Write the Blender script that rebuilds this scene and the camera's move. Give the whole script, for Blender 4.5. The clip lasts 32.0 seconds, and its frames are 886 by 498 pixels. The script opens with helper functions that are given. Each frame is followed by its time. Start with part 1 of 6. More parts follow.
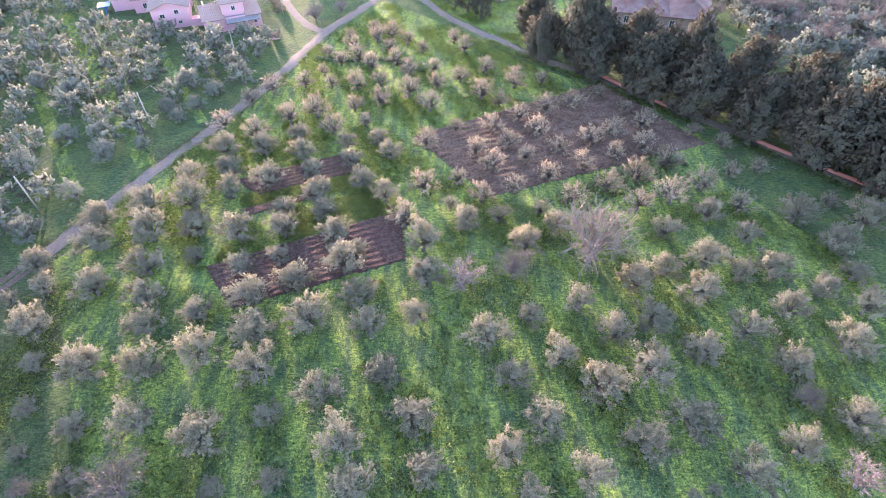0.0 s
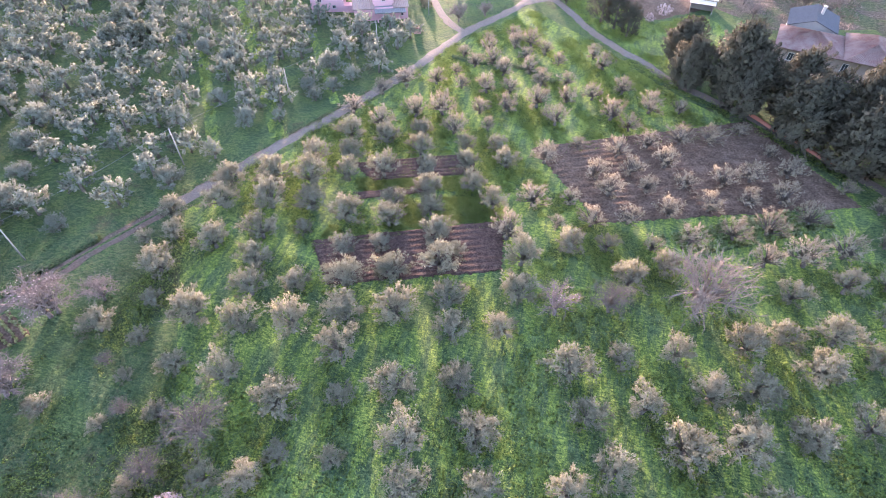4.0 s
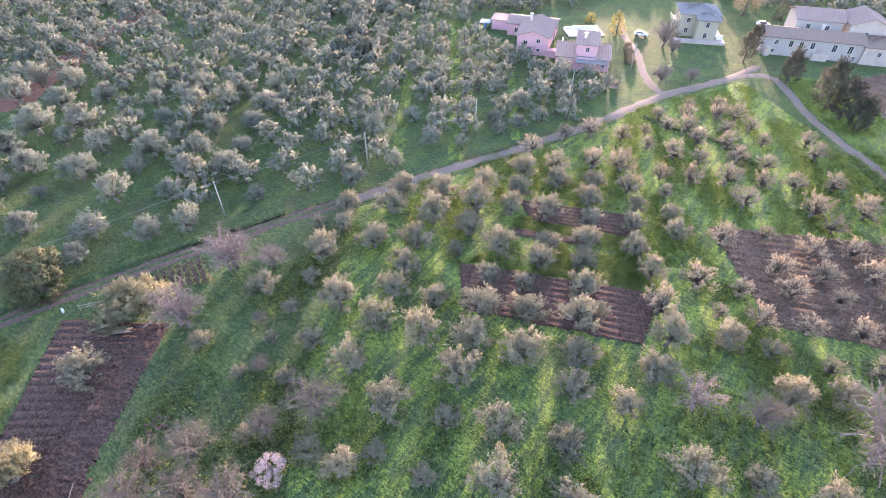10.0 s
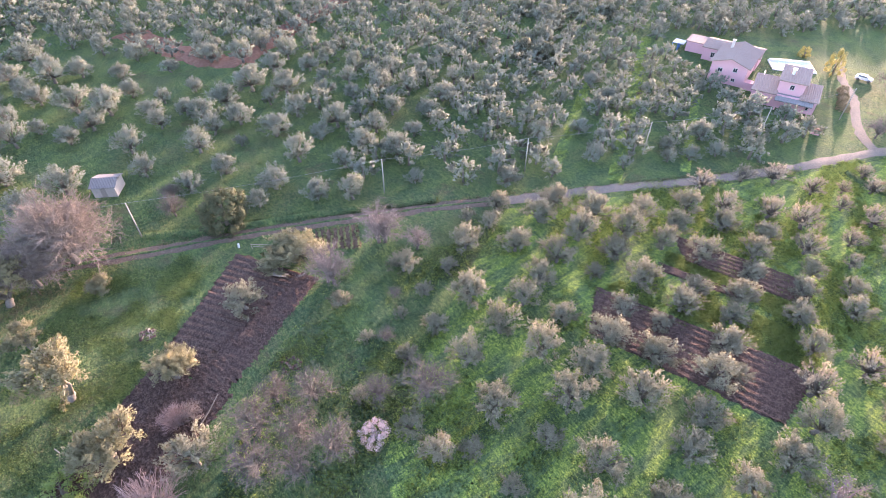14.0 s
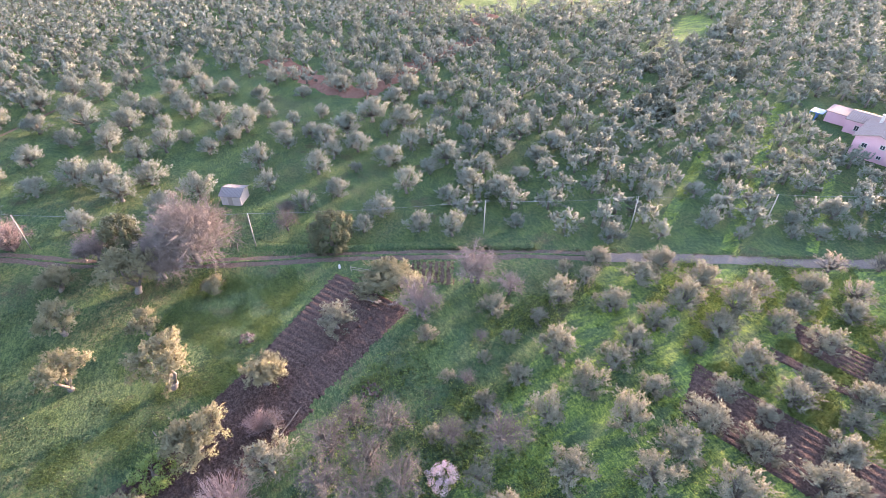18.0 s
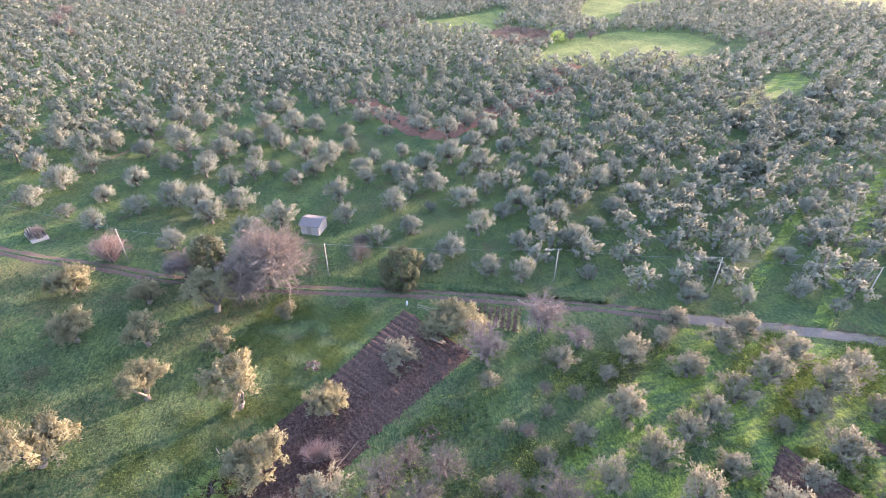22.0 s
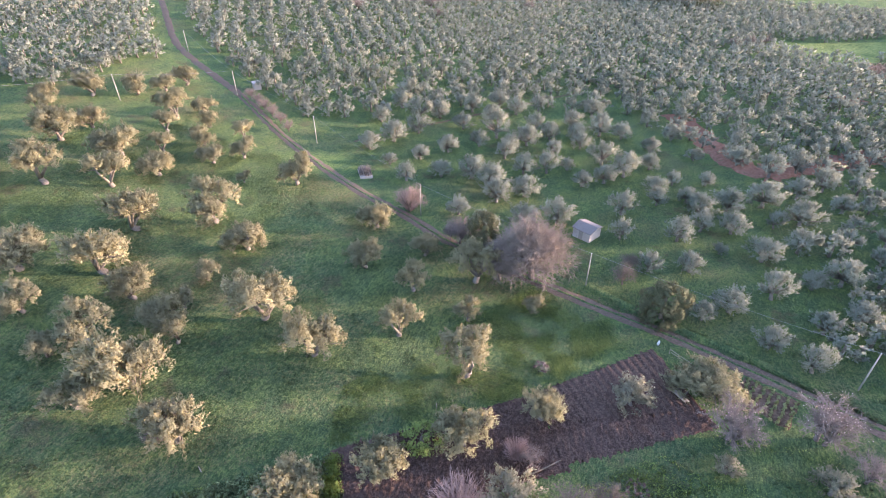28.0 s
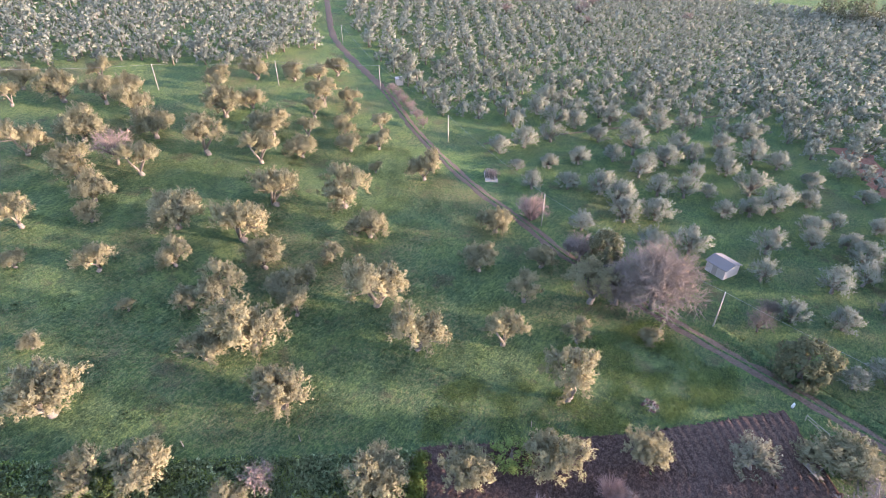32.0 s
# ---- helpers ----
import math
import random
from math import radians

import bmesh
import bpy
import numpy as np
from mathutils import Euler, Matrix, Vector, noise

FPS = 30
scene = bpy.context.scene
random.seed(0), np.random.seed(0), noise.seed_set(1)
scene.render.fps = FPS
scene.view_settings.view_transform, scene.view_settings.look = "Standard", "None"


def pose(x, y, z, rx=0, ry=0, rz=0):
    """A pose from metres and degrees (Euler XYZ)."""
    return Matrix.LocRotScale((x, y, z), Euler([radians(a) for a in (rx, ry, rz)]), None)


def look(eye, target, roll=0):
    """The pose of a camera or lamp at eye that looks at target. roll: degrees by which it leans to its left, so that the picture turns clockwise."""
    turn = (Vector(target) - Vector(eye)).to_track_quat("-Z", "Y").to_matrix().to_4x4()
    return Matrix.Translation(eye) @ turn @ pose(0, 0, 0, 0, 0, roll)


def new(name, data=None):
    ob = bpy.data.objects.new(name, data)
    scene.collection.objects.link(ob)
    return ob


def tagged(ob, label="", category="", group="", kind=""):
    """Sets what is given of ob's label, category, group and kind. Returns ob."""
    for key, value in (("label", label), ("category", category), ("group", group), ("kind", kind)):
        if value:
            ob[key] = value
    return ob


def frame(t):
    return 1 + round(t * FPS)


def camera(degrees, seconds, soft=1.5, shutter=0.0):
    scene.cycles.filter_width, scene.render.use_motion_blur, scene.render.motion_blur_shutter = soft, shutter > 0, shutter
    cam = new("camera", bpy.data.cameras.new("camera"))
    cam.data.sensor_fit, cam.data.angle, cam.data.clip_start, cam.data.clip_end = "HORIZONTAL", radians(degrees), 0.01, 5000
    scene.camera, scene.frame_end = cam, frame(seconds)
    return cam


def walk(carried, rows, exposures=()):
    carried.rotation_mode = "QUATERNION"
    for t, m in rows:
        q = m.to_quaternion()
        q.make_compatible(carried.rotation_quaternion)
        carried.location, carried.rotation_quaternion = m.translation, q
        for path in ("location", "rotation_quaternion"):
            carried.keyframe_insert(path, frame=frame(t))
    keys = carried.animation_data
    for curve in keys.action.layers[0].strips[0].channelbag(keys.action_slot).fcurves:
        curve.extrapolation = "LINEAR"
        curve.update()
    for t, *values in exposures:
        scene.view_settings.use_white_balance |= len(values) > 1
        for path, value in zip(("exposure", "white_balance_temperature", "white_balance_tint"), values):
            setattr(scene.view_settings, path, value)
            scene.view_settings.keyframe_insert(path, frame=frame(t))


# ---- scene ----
cam = camera(79.5, 32.0, soft=0.6)
METRES, EYE, TILT, LEAN, TURN = 9.594, 55.0, -46.575, -0.08, 0.0
ROWS = [
    (0.0, 0.0, 0.0, 0.0, 0.0, 0.0, -0.0),
    (0.5, -0.0073, 0.02, 0.0162, 1.28, -0.01, -1.4),
    (1.0, -0.0027, 0.0364, 0.0327, 2.78, -0.05, -2.93),
    (1.5, -0.0085, 0.0553, 0.0433, 3.96, -0.08, -4.22),
    (2.0, -0.0148, 0.07, 0.0535, 5.33, -0.18, -5.71),
    (2.5, -0.0199, 0.082, 0.0644, 6.64, -0.32, -7.05),
    (3.0, -0.0247, 0.0922, 0.0695, 7.99, -0.48, -8.44),
    (3.5, -0.0303, 0.0992, 0.0742, 9.29, -0.65, -9.78),
    (5.5, -0.0466, 0.1108, 0.0733, 13.57, 0.53, -13.96),
    (6.0, -0.0523, 0.1102, 0.066, 14.62, 0.94, -15.03),
    (6.5, -0.0582, 0.1129, 0.057, 15.58, 1.39, -15.97),
    (7.0, -0.0606, 0.1119, 0.0506, 16.53, 1.85, -16.89),
    (7.5, -0.0634, 0.1121, 0.0404, 17.62, 1.8, -17.92),
    (8.0, -0.0735, 0.1063, 0.0371, 19.3, 1.23, -19.46),
    (8.5, -0.0771, 0.1052, 0.0376, 21.61, 0.41, -21.49),
    (9.0, -0.0776, 0.1002, 0.0352, 23.4, -0.28, -23.0),
    (9.5, -0.0786, 0.0941, 0.0371, 25.04, -0.95, -24.31),
    (10.0, -0.0816, 0.0793, 0.0402, 26.74, -1.68, -25.66),
    (10.5, -0.0832, 0.0655, 0.0394, 28.76, -2.59, -27.17),
    (11.0, -0.0846, 0.0507, 0.0392, 30.82, -3.55, -28.61),
    (11.5, -0.0881, 0.0326, 0.0387, 32.89, -4.55, -30.01),
    (12.0, -0.0944, 0.0138, 0.0394, 35.16, -5.7, -31.49),
    (12.5, -0.1001, -0.0055, 0.0404, 37.59, -7.0, -32.97),
    (13.0, -0.1066, -0.0205, 0.0406, 40.0, -8.33, -34.35),
    (13.5, -0.1162, -0.0369, 0.0423, 42.34, -9.66, -35.62),
    (14.0, -0.1281, -0.0516, 0.0442, 44.95, -11.21, -36.91),
    (14.5, -0.1391, -0.0675, 0.0476, 47.6, -12.8, -38.11),
    (16.5, -0.1862, -0.1195, 0.0591, 57.35, -19.02, -41.84),
    (17.0, -0.2031, -0.1292, 0.0649, 58.41, -19.46, -42.1),
    (17.5, -0.2194, -0.1429, 0.0702, 59.1, -18.4, -42.29),
    (18.0, -0.2313, -0.1505, 0.068, 59.42, -16.65, -42.35),
    (18.5, -0.2483, -0.1625, 0.0631, 60.14, -15.18, -42.5),
    (19.0, -0.2678, -0.1777, 0.0535, 62.81, -15.25, -43.23),
    (19.5, -0.2657, -0.1773, 0.0413, 64.54, -15.73, -43.64),
    (20.0, -0.2749, -0.1833, 0.0367, 65.35, -16.29, -43.8),
    (20.5, -0.2789, -0.1892, 0.0293, 65.74, -16.58, -43.82),
    (21.0, -0.2864, -0.2017, 0.0237, 66.46, -17.12, -43.93),
    (21.5, -0.2969, -0.214, 0.0174, 67.98, -18.19, -44.25),
    (22.0, -0.3035, -0.2264, 0.0184, 70.39, -19.89, -44.67),
    (22.5, -0.3149, -0.2338, 0.0151, 72.86, -21.65, -45.03),
    (23.0, -0.3249, -0.2462, 0.0099, 75.8, -23.74, -45.45),
    (23.5, -0.3363, -0.2539, 0.0041, 79.97, -26.71, -45.92),
    (24.0, -0.352, -0.2623, -0.0081, 84.96, -30.31, -46.29),
    (24.5, -0.3651, -0.2663, -0.0145, 90.66, -34.42, -46.44),
    (25.0, -0.3773, -0.2634, -0.0127, 94.72, -37.34, -46.35),
    (25.5, -0.3889, -0.2637, -0.0154, 97.13, -39.08, -46.21),
    (27.5, -0.4429, -0.275, -0.0785, 113.72, -50.8, -44.07),
    (28.0, -0.4543, -0.2725, -0.0948, 116.81, -52.89, -43.34),
    (28.5, -0.4664, -0.2751, -0.1099, 119.78, -54.87, -42.58),
    (29.0, -0.48, -0.2847, -0.1219, 122.51, -56.67, -41.76),
    (29.5, -0.4931, -0.2947, -0.1285, 125.0, -58.27, -40.98),
    (30.0, -0.5041, -0.3058, -0.1367, 127.03, -59.54, -40.25),
    (30.5, -0.514, -0.3146, -0.1475, 128.92, -60.71, -39.51),
    (31.0, -0.5228, -0.3235, -0.1578, 130.84, -61.88, -38.74),
    (31.5, -0.5298, -0.3311, -0.168, 132.58, -62.93, -38.0),
    (32.0, -0.5352, -0.3398, -0.1789, 134.13, -63.82, -37.27),
]

walk(cam, [(t, pose(0, 0, EYE, TILT, LEAN, TURN) @ pose(METRES * x, METRES * y, METRES * z, 90 + pitch, roll, yaw)) for t, x, y, z, yaw, pitch, roll in ROWS],
     exposures=[(0.0, 3.75, 5840, 37), (10.0, 3.63, 6040, 37), (20.0, 3.63, 5980, 36), (27.0, 3.33, 5800, 32), (32.0, 3.28, 5740, 32)])

# ---- light: low evening sun over the northern groves, clear hazy sky ----
SUN_YAW, SUN_UP = 22.5, 7.3
sun_from = Vector((-math.sin(radians(SUN_YAW)) * math.cos(radians(SUN_UP)), math.cos(radians(SUN_YAW)) * math.cos(radians(SUN_UP)), math.sin(radians(SUN_UP))))
sun = new("sun", bpy.data.lights.new("sun", "SUN"))
sun.data.energy, sun.data.angle, sun.data.color = 2.2, radians(2.0), (1.0, 0.74, 0.50)
sun.matrix_world = look(sun_from * 300, (0, 0, 0))
world = bpy.data.worlds.new("sky")
scene.world = world
world.use_nodes = True
wn = world.node_tree.nodes
sky = wn.new("ShaderNodeTexSky")
sky.sky_type, sky.sun_disc, sky.sun_elevation, sky.sun_rotation = "NISHITA", False, radians(SUN_UP), radians(360 - SUN_YAW)
sky.dust_density, sky.air_density = 1.0, 1.0
world.node_tree.links.new(sky.outputs["Color"], wn["Background"].inputs["Color"])
wn["Background"].inputs["Strength"].default_value = 0.15


# ---- the lie of the land: level, rising gently to the south ----
def lift(y):
    u = max(0.0, -10.0 - y)
    return 0.1 * u * u / (u + 40.0)


def on_ground(x, y, dz=0.0):
    return Vector((x, y, lift(y) + dz))


# ---- materials ----
def material(name, build):
    m = bpy.data.materials.new(name)
    m.use_nodes = True
    nt = m.node_tree
    nt.nodes.clear()
    out = nt.nodes.new("ShaderNodeOutputMaterial")
    nt.links.new(build(Nodes(nt)), out.inputs["Surface"])
    return m


class Nodes:
    def __init__(self, nt):
        self.nt = nt

    def add(self, kind, **props):
        n = self.nt.nodes.new(kind)
        for k, v in props.items():
            if k in n.inputs:
                self.put(n.inputs[k], v)
        return n

    def put(self, socket, v):
        if isinstance(v, bpy.types.NodeSocket):
            self.nt.links.new(v, socket)
        else:
            socket.default_value = (*v, 1.0) if isinstance(v, tuple) and len(v) == 3 and len(socket.default_value) == 4 else v

    def coords(self):
        return self.add("ShaderNodeTexCoord").outputs["Object"]

    def world_place(self):
        return self.add("ShaderNodeNewGeometry").outputs["Position"]

    def noise(self, scale, detail=4.0, rough=0.6, vec=None):
        n = self.add("ShaderNodeTexNoise", Scale=scale, Detail=detail, Roughness=rough)
        self.put(n.inputs["Vector"], vec if vec is not None else self.world_place())
        return n.outputs["Fac"]

    def stretched(self, sx, sy, sz, turn=0.0):
        n = self.add("ShaderNodeMapping", Scale=(sx, sy, sz), Rotation=(0.0, 0.0, radians(turn)))
        self.put(n.inputs["Vector"], self.world_place())
        return n.outputs["Vector"]

    def ramp(self, fac, *stops):
        n = self.add("ShaderNodeValToRGB", Fac=fac)
        r = n.color_ramp
        while len(r.elements) < len(stops):
            r.elements.new(0.5)
        for e, (p, c) in zip(r.elements, stops):
            e.position, e.color = p, (*c, 1.0) if isinstance(c, tuple) else (c, c, c, 1.0)
        return n.outputs["Color"]

    def mix(self, fac, a, b, how="MIX"):
        n = self.nt.nodes.new("ShaderNodeMix")
        n.data_type, n.blend_type = "RGBA", how
        self.put(n.inputs[0], fac), self.put(n.inputs[6], a), self.put(n.inputs[7], b)
        return n.outputs[2]

    def bump(self, height, strength=0.5, far=0.1):
        return self.add("ShaderNodeBump", Strength=strength, Distance=far, Height=height).outputs["Normal"]

    def surface(self, color, rough=0.9, normal=None, metal=0.0, spec=0.3, fuzz=None):
        n = self.add("ShaderNodeBsdfPrincipled", Roughness=rough, Metallic=metal)
        self.put(n.inputs["Base Color"], color)
        self.put(n.inputs["Specular IOR Level"], spec)
        if fuzz is not None:
            self.put(n.inputs["Sheen Weight"], fuzz), self.put(n.inputs["Sheen Tint"], (0.66, 0.72, 0.12)), self.put(n.inputs["Sheen Roughness"], 0.55)
        if normal is not None:
            self.put(n.inputs["Normal"], normal)
        return n.outputs["BSDF"]

    def see_through(self, color, bsdf, share):
        t = self.add("ShaderNodeBsdfTranslucent")
        self.put(t.inputs["Color"], color)
        n = self.add("ShaderNodeMixShader", Fac=share)
        self.nt.links.new(bsdf, n.inputs[1]), self.nt.links.new(t.outputs["BSDF"], n.inputs[2])
        return n.outputs["Shader"]


def leaf_material(name, dark, mid, light, share=0.35, rough=0.6, patch=0.18):
    """Foliage: tint by plant, by patch and by leaf."""
    def build(n):
        by_leaf = n.add("ShaderNodeNewGeometry").outputs["Random Per Island"]
        by_plant = n.add("ShaderNodeObjectInfo").outputs["Random"]
        by_patch = n.noise(patch, 2.0)
        c = n.ramp(by_leaf, (0.0, dark), (0.5, mid), (1.0, light))
        c = n.mix(0.35, c, n.ramp(by_patch, (0.35, dark), (0.5, mid), (0.65, light)))
        c = n.mix(n.ramp(by_plant, (0.0, 0.0), (1.0, 0.3)), c, light)
        return n.see_through(c, n.surface(c, 0.75, spec=0.1), share)
    return material(name, build)


def bark_material(name, a, b):
    return material(name, lambda n: n.surface(n.ramp(n.noise(5.0), (0.3, a), (0.7, b)), 0.95, n.bump(n.noise(18.0), 0.6, 0.03)))


def grass_build(n, weedy=False, meadow=False):
    big = n.noise(0.045, 3.0)
    mid = n.noise(0.22, 5.0, 0.65)
    tuft = n.noise(1.9, 4.0, 0.65)
    fine = n.noise(5.5, 3.0, 0.65)
    blade = n.noise(14.0, 3.0, 0.7)
    combed = n.noise(1.0, 3.0, 0.5, n.stretched(1.0, 4.5, 1.0, 32))
    grain = n.mix(0.22, n.mix(0.42, fine, tuft), combed)
    c = n.ramp(grain, (0.41, (0.022, 0.046, 0.024)), (0.5, (0.053, 0.096, 0.046)), (0.58, (0.106, 0.157, 0.068)))
    lush = n.ramp(grain, (0.41, (0.034, 0.067, 0.027)), (0.5, (0.080, 0.130, 0.046)), (0.58, (0.165, 0.218, 0.066)))
    c = n.mix(n.ramp(mid, (0.43, 0.0), (0.58, 0.8)), c, lush)
    # warmer tone paints the low grazing sun into the meadow grass
    if meadow:
        c = n.mix(0.2, c, n.ramp(grain, (0.41, (0.030, 0.048, 0.022)), (0.5, (0.080, 0.100, 0.046)), (0.58, (0.150, 0.165, 0.078))))
    dry = n.ramp(fine, (0.4, (0.080, 0.066, 0.040)), (0.6, (0.20, 0.158, 0.092)))
    # the meadow's larger dry share also carries that warm sunlight
    c = n.mix(n.ramp(n.mix(0.5, big, tuft), (0.50, 0.0), (0.61, 0.12 if weedy else 0.75 if meadow else 0.42)), c, dry)
    c = n.mix(n.ramp(n.noise(0.9, 5.0, 0.7), (0.60, 0.0), (0.72, 0.45)), c, (0.085, 0.066, 0.048))
    c = n.mix(n.ramp(n.noise(0.13, 6.0, 0.7), (0.58, 0.0), (0.66, 0.1 if weedy else 0.6)), c, n.ramp(fine, (0.4, (0.050, 0.040, 0.030)), (0.6, (0.105, 0.082, 0.060))))
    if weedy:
        # yellow weed streaks drawn out along the sun, painting sunlit lanes into the grass
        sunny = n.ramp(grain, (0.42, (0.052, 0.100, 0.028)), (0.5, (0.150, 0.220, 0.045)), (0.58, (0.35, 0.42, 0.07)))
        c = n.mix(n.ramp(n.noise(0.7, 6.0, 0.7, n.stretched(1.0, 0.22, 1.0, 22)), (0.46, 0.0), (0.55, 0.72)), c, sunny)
    h = n.mix(0.22, n.mix(0.3, tuft, fine), blade)
    return n.surface(c, 0.95, n.bump(h, 0.7 if weedy else 1.0, 1.0), spec=0.08, fuzz=n.ramp(grain, (0.42, 0.05), (0.58, 0.18 if weedy else 0.10 if meadow else 0.06)))


def soil_build(n):
    c = n.ramp(n.mix(0.5, n.noise(2.6, 3.0, 0.6), n.noise(6.0, 2.0, 0.5)), (0.40, (0.044, 0.028, 0.022)), (0.50, (0.084, 0.055, 0.043)), (0.60, (0.140, 0.097, 0.076)))
    c = n.mix(n.ramp(n.noise(0.15, 3.0), (0.4, 0.0), (0.7, 0.4)), c, (0.10, 0.066, 0.056))
    return n.surface(c, 0.97, n.bump(n.noise(4.2, 5.0, 0.7), 1.0, 0.3), spec=0.1)


def red_soil_build(n):
    c = n.ramp(n.noise(1.2, 6.0, 0.7), (0.35, (0.13, 0.068, 0.046)), (0.65, (0.24, 0.135, 0.095)))
    return n.surface(c, 0.97, n.bump(n.noise(4.0, 6.0, 0.8), 0.8, 0.15), spec=0.1)


def gravel_build(n):
    c = n.ramp(n.noise(6.0, 6.0, 0.75), (0.35, (0.085, 0.070, 0.057)), (0.5, (0.145, 0.122, 0.100)), (0.65, (0.24, 0.208, 0.172)))
    c = n.mix(n.ramp(n.noise(0.25, 4.0), (0.45, 0.0), (0.7, 0.6)), c, (0.17, 0.13, 0.10))
    return n.surface(c, 0.95, n.bump(n.noise(12.0, 5.0, 0.8), 0.7, 0.06), spec=0.15)


def plaster(name, base, worn, speck=0.35):
    return material(name, lambda n: n.surface(n.mix(n.ramp(n.noise(0.9, 6.0, 0.7), (0.5, 0.0), (0.72, speck)), n.ramp(n.noise(6.0), (0.3, base), (0.8, tuple(min(1.0, v * 1.12) for v in base))), worn), 0.9, n.bump(n.noise(20.0), 0.25, 0.02), spec=0.2))


def tile_material(name, a, b, c):
    return material(name, lambda n: n.surface(n.mix(n.ramp(n.noise(0.5, 3.0), (0.4, 0.0), (0.7, 0.6)), n.ramp(n.noise(4.5, 6.0, 0.8), (0.3, a), (0.65, b)), c), 0.95, n.bump(n.noise(9.0), 0.4, 0.04), spec=0.1))


def plain(name, color, rough=0.7, metal=0.0, vary=0.25, scale=4.0):
    dark = tuple(v * (1 - vary) for v in color)
    return material(name, lambda n: n.surface(n.ramp(n.noise(scale, 5.0), (0.3, dark), (0.7, color)), rough, n.bump(n.noise(scale * 6), 0.15, 0.02), metal))


def dirt_build(n):
    c = n.ramp(n.noise(4.0, 6.0, 0.75), (0.35, (0.062, 0.043, 0.033)), (0.52, (0.110, 0.080, 0.061)), (0.68, (0.18, 0.136, 0.106)))
    c = n.mix(n.ramp(n.noise(0.6, 4.0), (0.5, 0.0), (0.7, 0.5)), c, (0.075, 0.085, 0.05))
    return n.surface(c, 0.96, n.bump(n.noise(9.0, 5.0, 0.8), 0.7, 0.08), spec=0.1)


GRASS = material("grass", grass_build)
WEEDY_SUNLANE = material("weedy grass with sun lanes", lambda n: grass_build(n, True))
SUNWARM_MEADOW = material("sun-warmed meadow", lambda n: grass_build(n, False, True))


def dry_field_build(n):
    grain = n.mix(0.5, n.noise(1.6, 5.0), n.noise(4.5, 3.0))
    dry = n.ramp(grain, (0.41, (0.050, 0.042, 0.032)), (0.5, (0.105, 0.088, 0.067)), (0.59, (0.19, 0.158, 0.122)))
    green = n.ramp(grain, (0.41, (0.028, 0.044, 0.020)), (0.5, (0.070, 0.092, 0.042)), (0.59, (0.14, 0.155, 0.075)))
    return n.surface(n.mix(n.ramp(n.noise(0.09, 5.0, 0.65), (0.44, 0.0), (0.56, 0.9)), dry, green), 0.96, n.bump(grain, 1.0, 0.8), spec=0.1)


DRY_FIELD = material("dry field", dry_field_build)
LUSH = material("lush meadow", lambda n: n.surface(n.ramp(n.mix(0.4, n.noise(0.8, 5.0, 0.7), n.noise(0.08, 4.0)), (0.40, (0.060, 0.090, 0.028)), (0.5, (0.115, 0.150, 0.042)), (0.60, (0.19, 0.215, 0.068))), 0.95, n.bump(n.noise(3.0), 0.8, 0.4), spec=0.1))
DIRT = material("packed dirt", dirt_build)
FALLOW = material("fallow soil", lambda n: n.surface(n.ramp(n.mix(0.65, n.noise(0.5, 3.0), n.noise(3.2, 4.0, 0.65)), (0.40, (0.070, 0.048, 0.033)), (0.5, (0.118, 0.082, 0.058)), (0.60, (0.18, 0.130, 0.094))), 0.97, n.bump(n.noise(4.0, 5.0, 0.7), 1.0, 0.35), spec=0.1))
SOIL = material("ploughed soil", soil_build)
RED_SOIL = material("red soil", red_soil_build)
GRAVEL = material("gravel", gravel_build)
OLIVE_LEAF = leaf_material("olive leaf", (0.125, 0.125, 0.084), (0.210, 0.209, 0.148), (0.318, 0.307, 0.222), 0.42)
PRUNED_LEAF = leaf_material("sparse tan olive leaf", (0.170, 0.145, 0.100), (0.275, 0.240, 0.170), (0.390, 0.340, 0.250), 0.42)
# silvery leaf with the groves' bluish haze mixed into its colour
HAZY_SILVER_LEAF = leaf_material("hazy silver olive leaf", (0.116, 0.134, 0.101), (0.202, 0.227, 0.178), (0.304, 0.326, 0.264), 0.42)
# the low sun's warm tone is mixed into the old trees' leaf colour
SUNWARM_OLD_LEAF = leaf_material("sun-warmed old olive leaf", (0.152, 0.147, 0.084), (0.230, 0.219, 0.128), (0.322, 0.300, 0.182), 0.45)
OLIVE_BARK = bark_material("olive bark", (0.095, 0.083, 0.068), (0.21, 0.182, 0.148))
BARE_BARK = bark_material("bare bark", (0.080, 0.067, 0.053), (0.160, 0.137, 0.112))
FIG_BARK = bark_material("pale fig bark", (0.125, 0.097, 0.078), (0.240, 0.190, 0.155))
PINK_BARK = bark_material("pink shoots", (0.19, 0.130, 0.115), (0.33, 0.235, 0.21))
ROSY_BARK = bark_material("rosy twigs", (0.125, 0.097, 0.084), (0.230, 0.180, 0.158))
DULL_BARK = bark_material("dull rosy twigs", (0.120, 0.097, 0.081), (0.225, 0.184, 0.155))
BLOSSOM = leaf_material("blossom", (0.34, 0.235, 0.235), (0.50, 0.385, 0.38), (0.66, 0.56, 0.545), 0.4)
EVERGREEN = leaf_material("evergreen leaf", (0.036, 0.045, 0.025), (0.070, 0.080, 0.043), (0.122, 0.126, 0.072), 0.25)
CYPRESS = leaf_material("cypress foliage", (0.040, 0.043, 0.030), (0.073, 0.074, 0.052), (0.130, 0.120, 0.082), 0.25)
DARK_OLIVE = leaf_material("dark olive leaf", (0.06, 0.072, 0.045), (0.115, 0.125, 0.085), (0.20, 0.20, 0.15), 0.3)
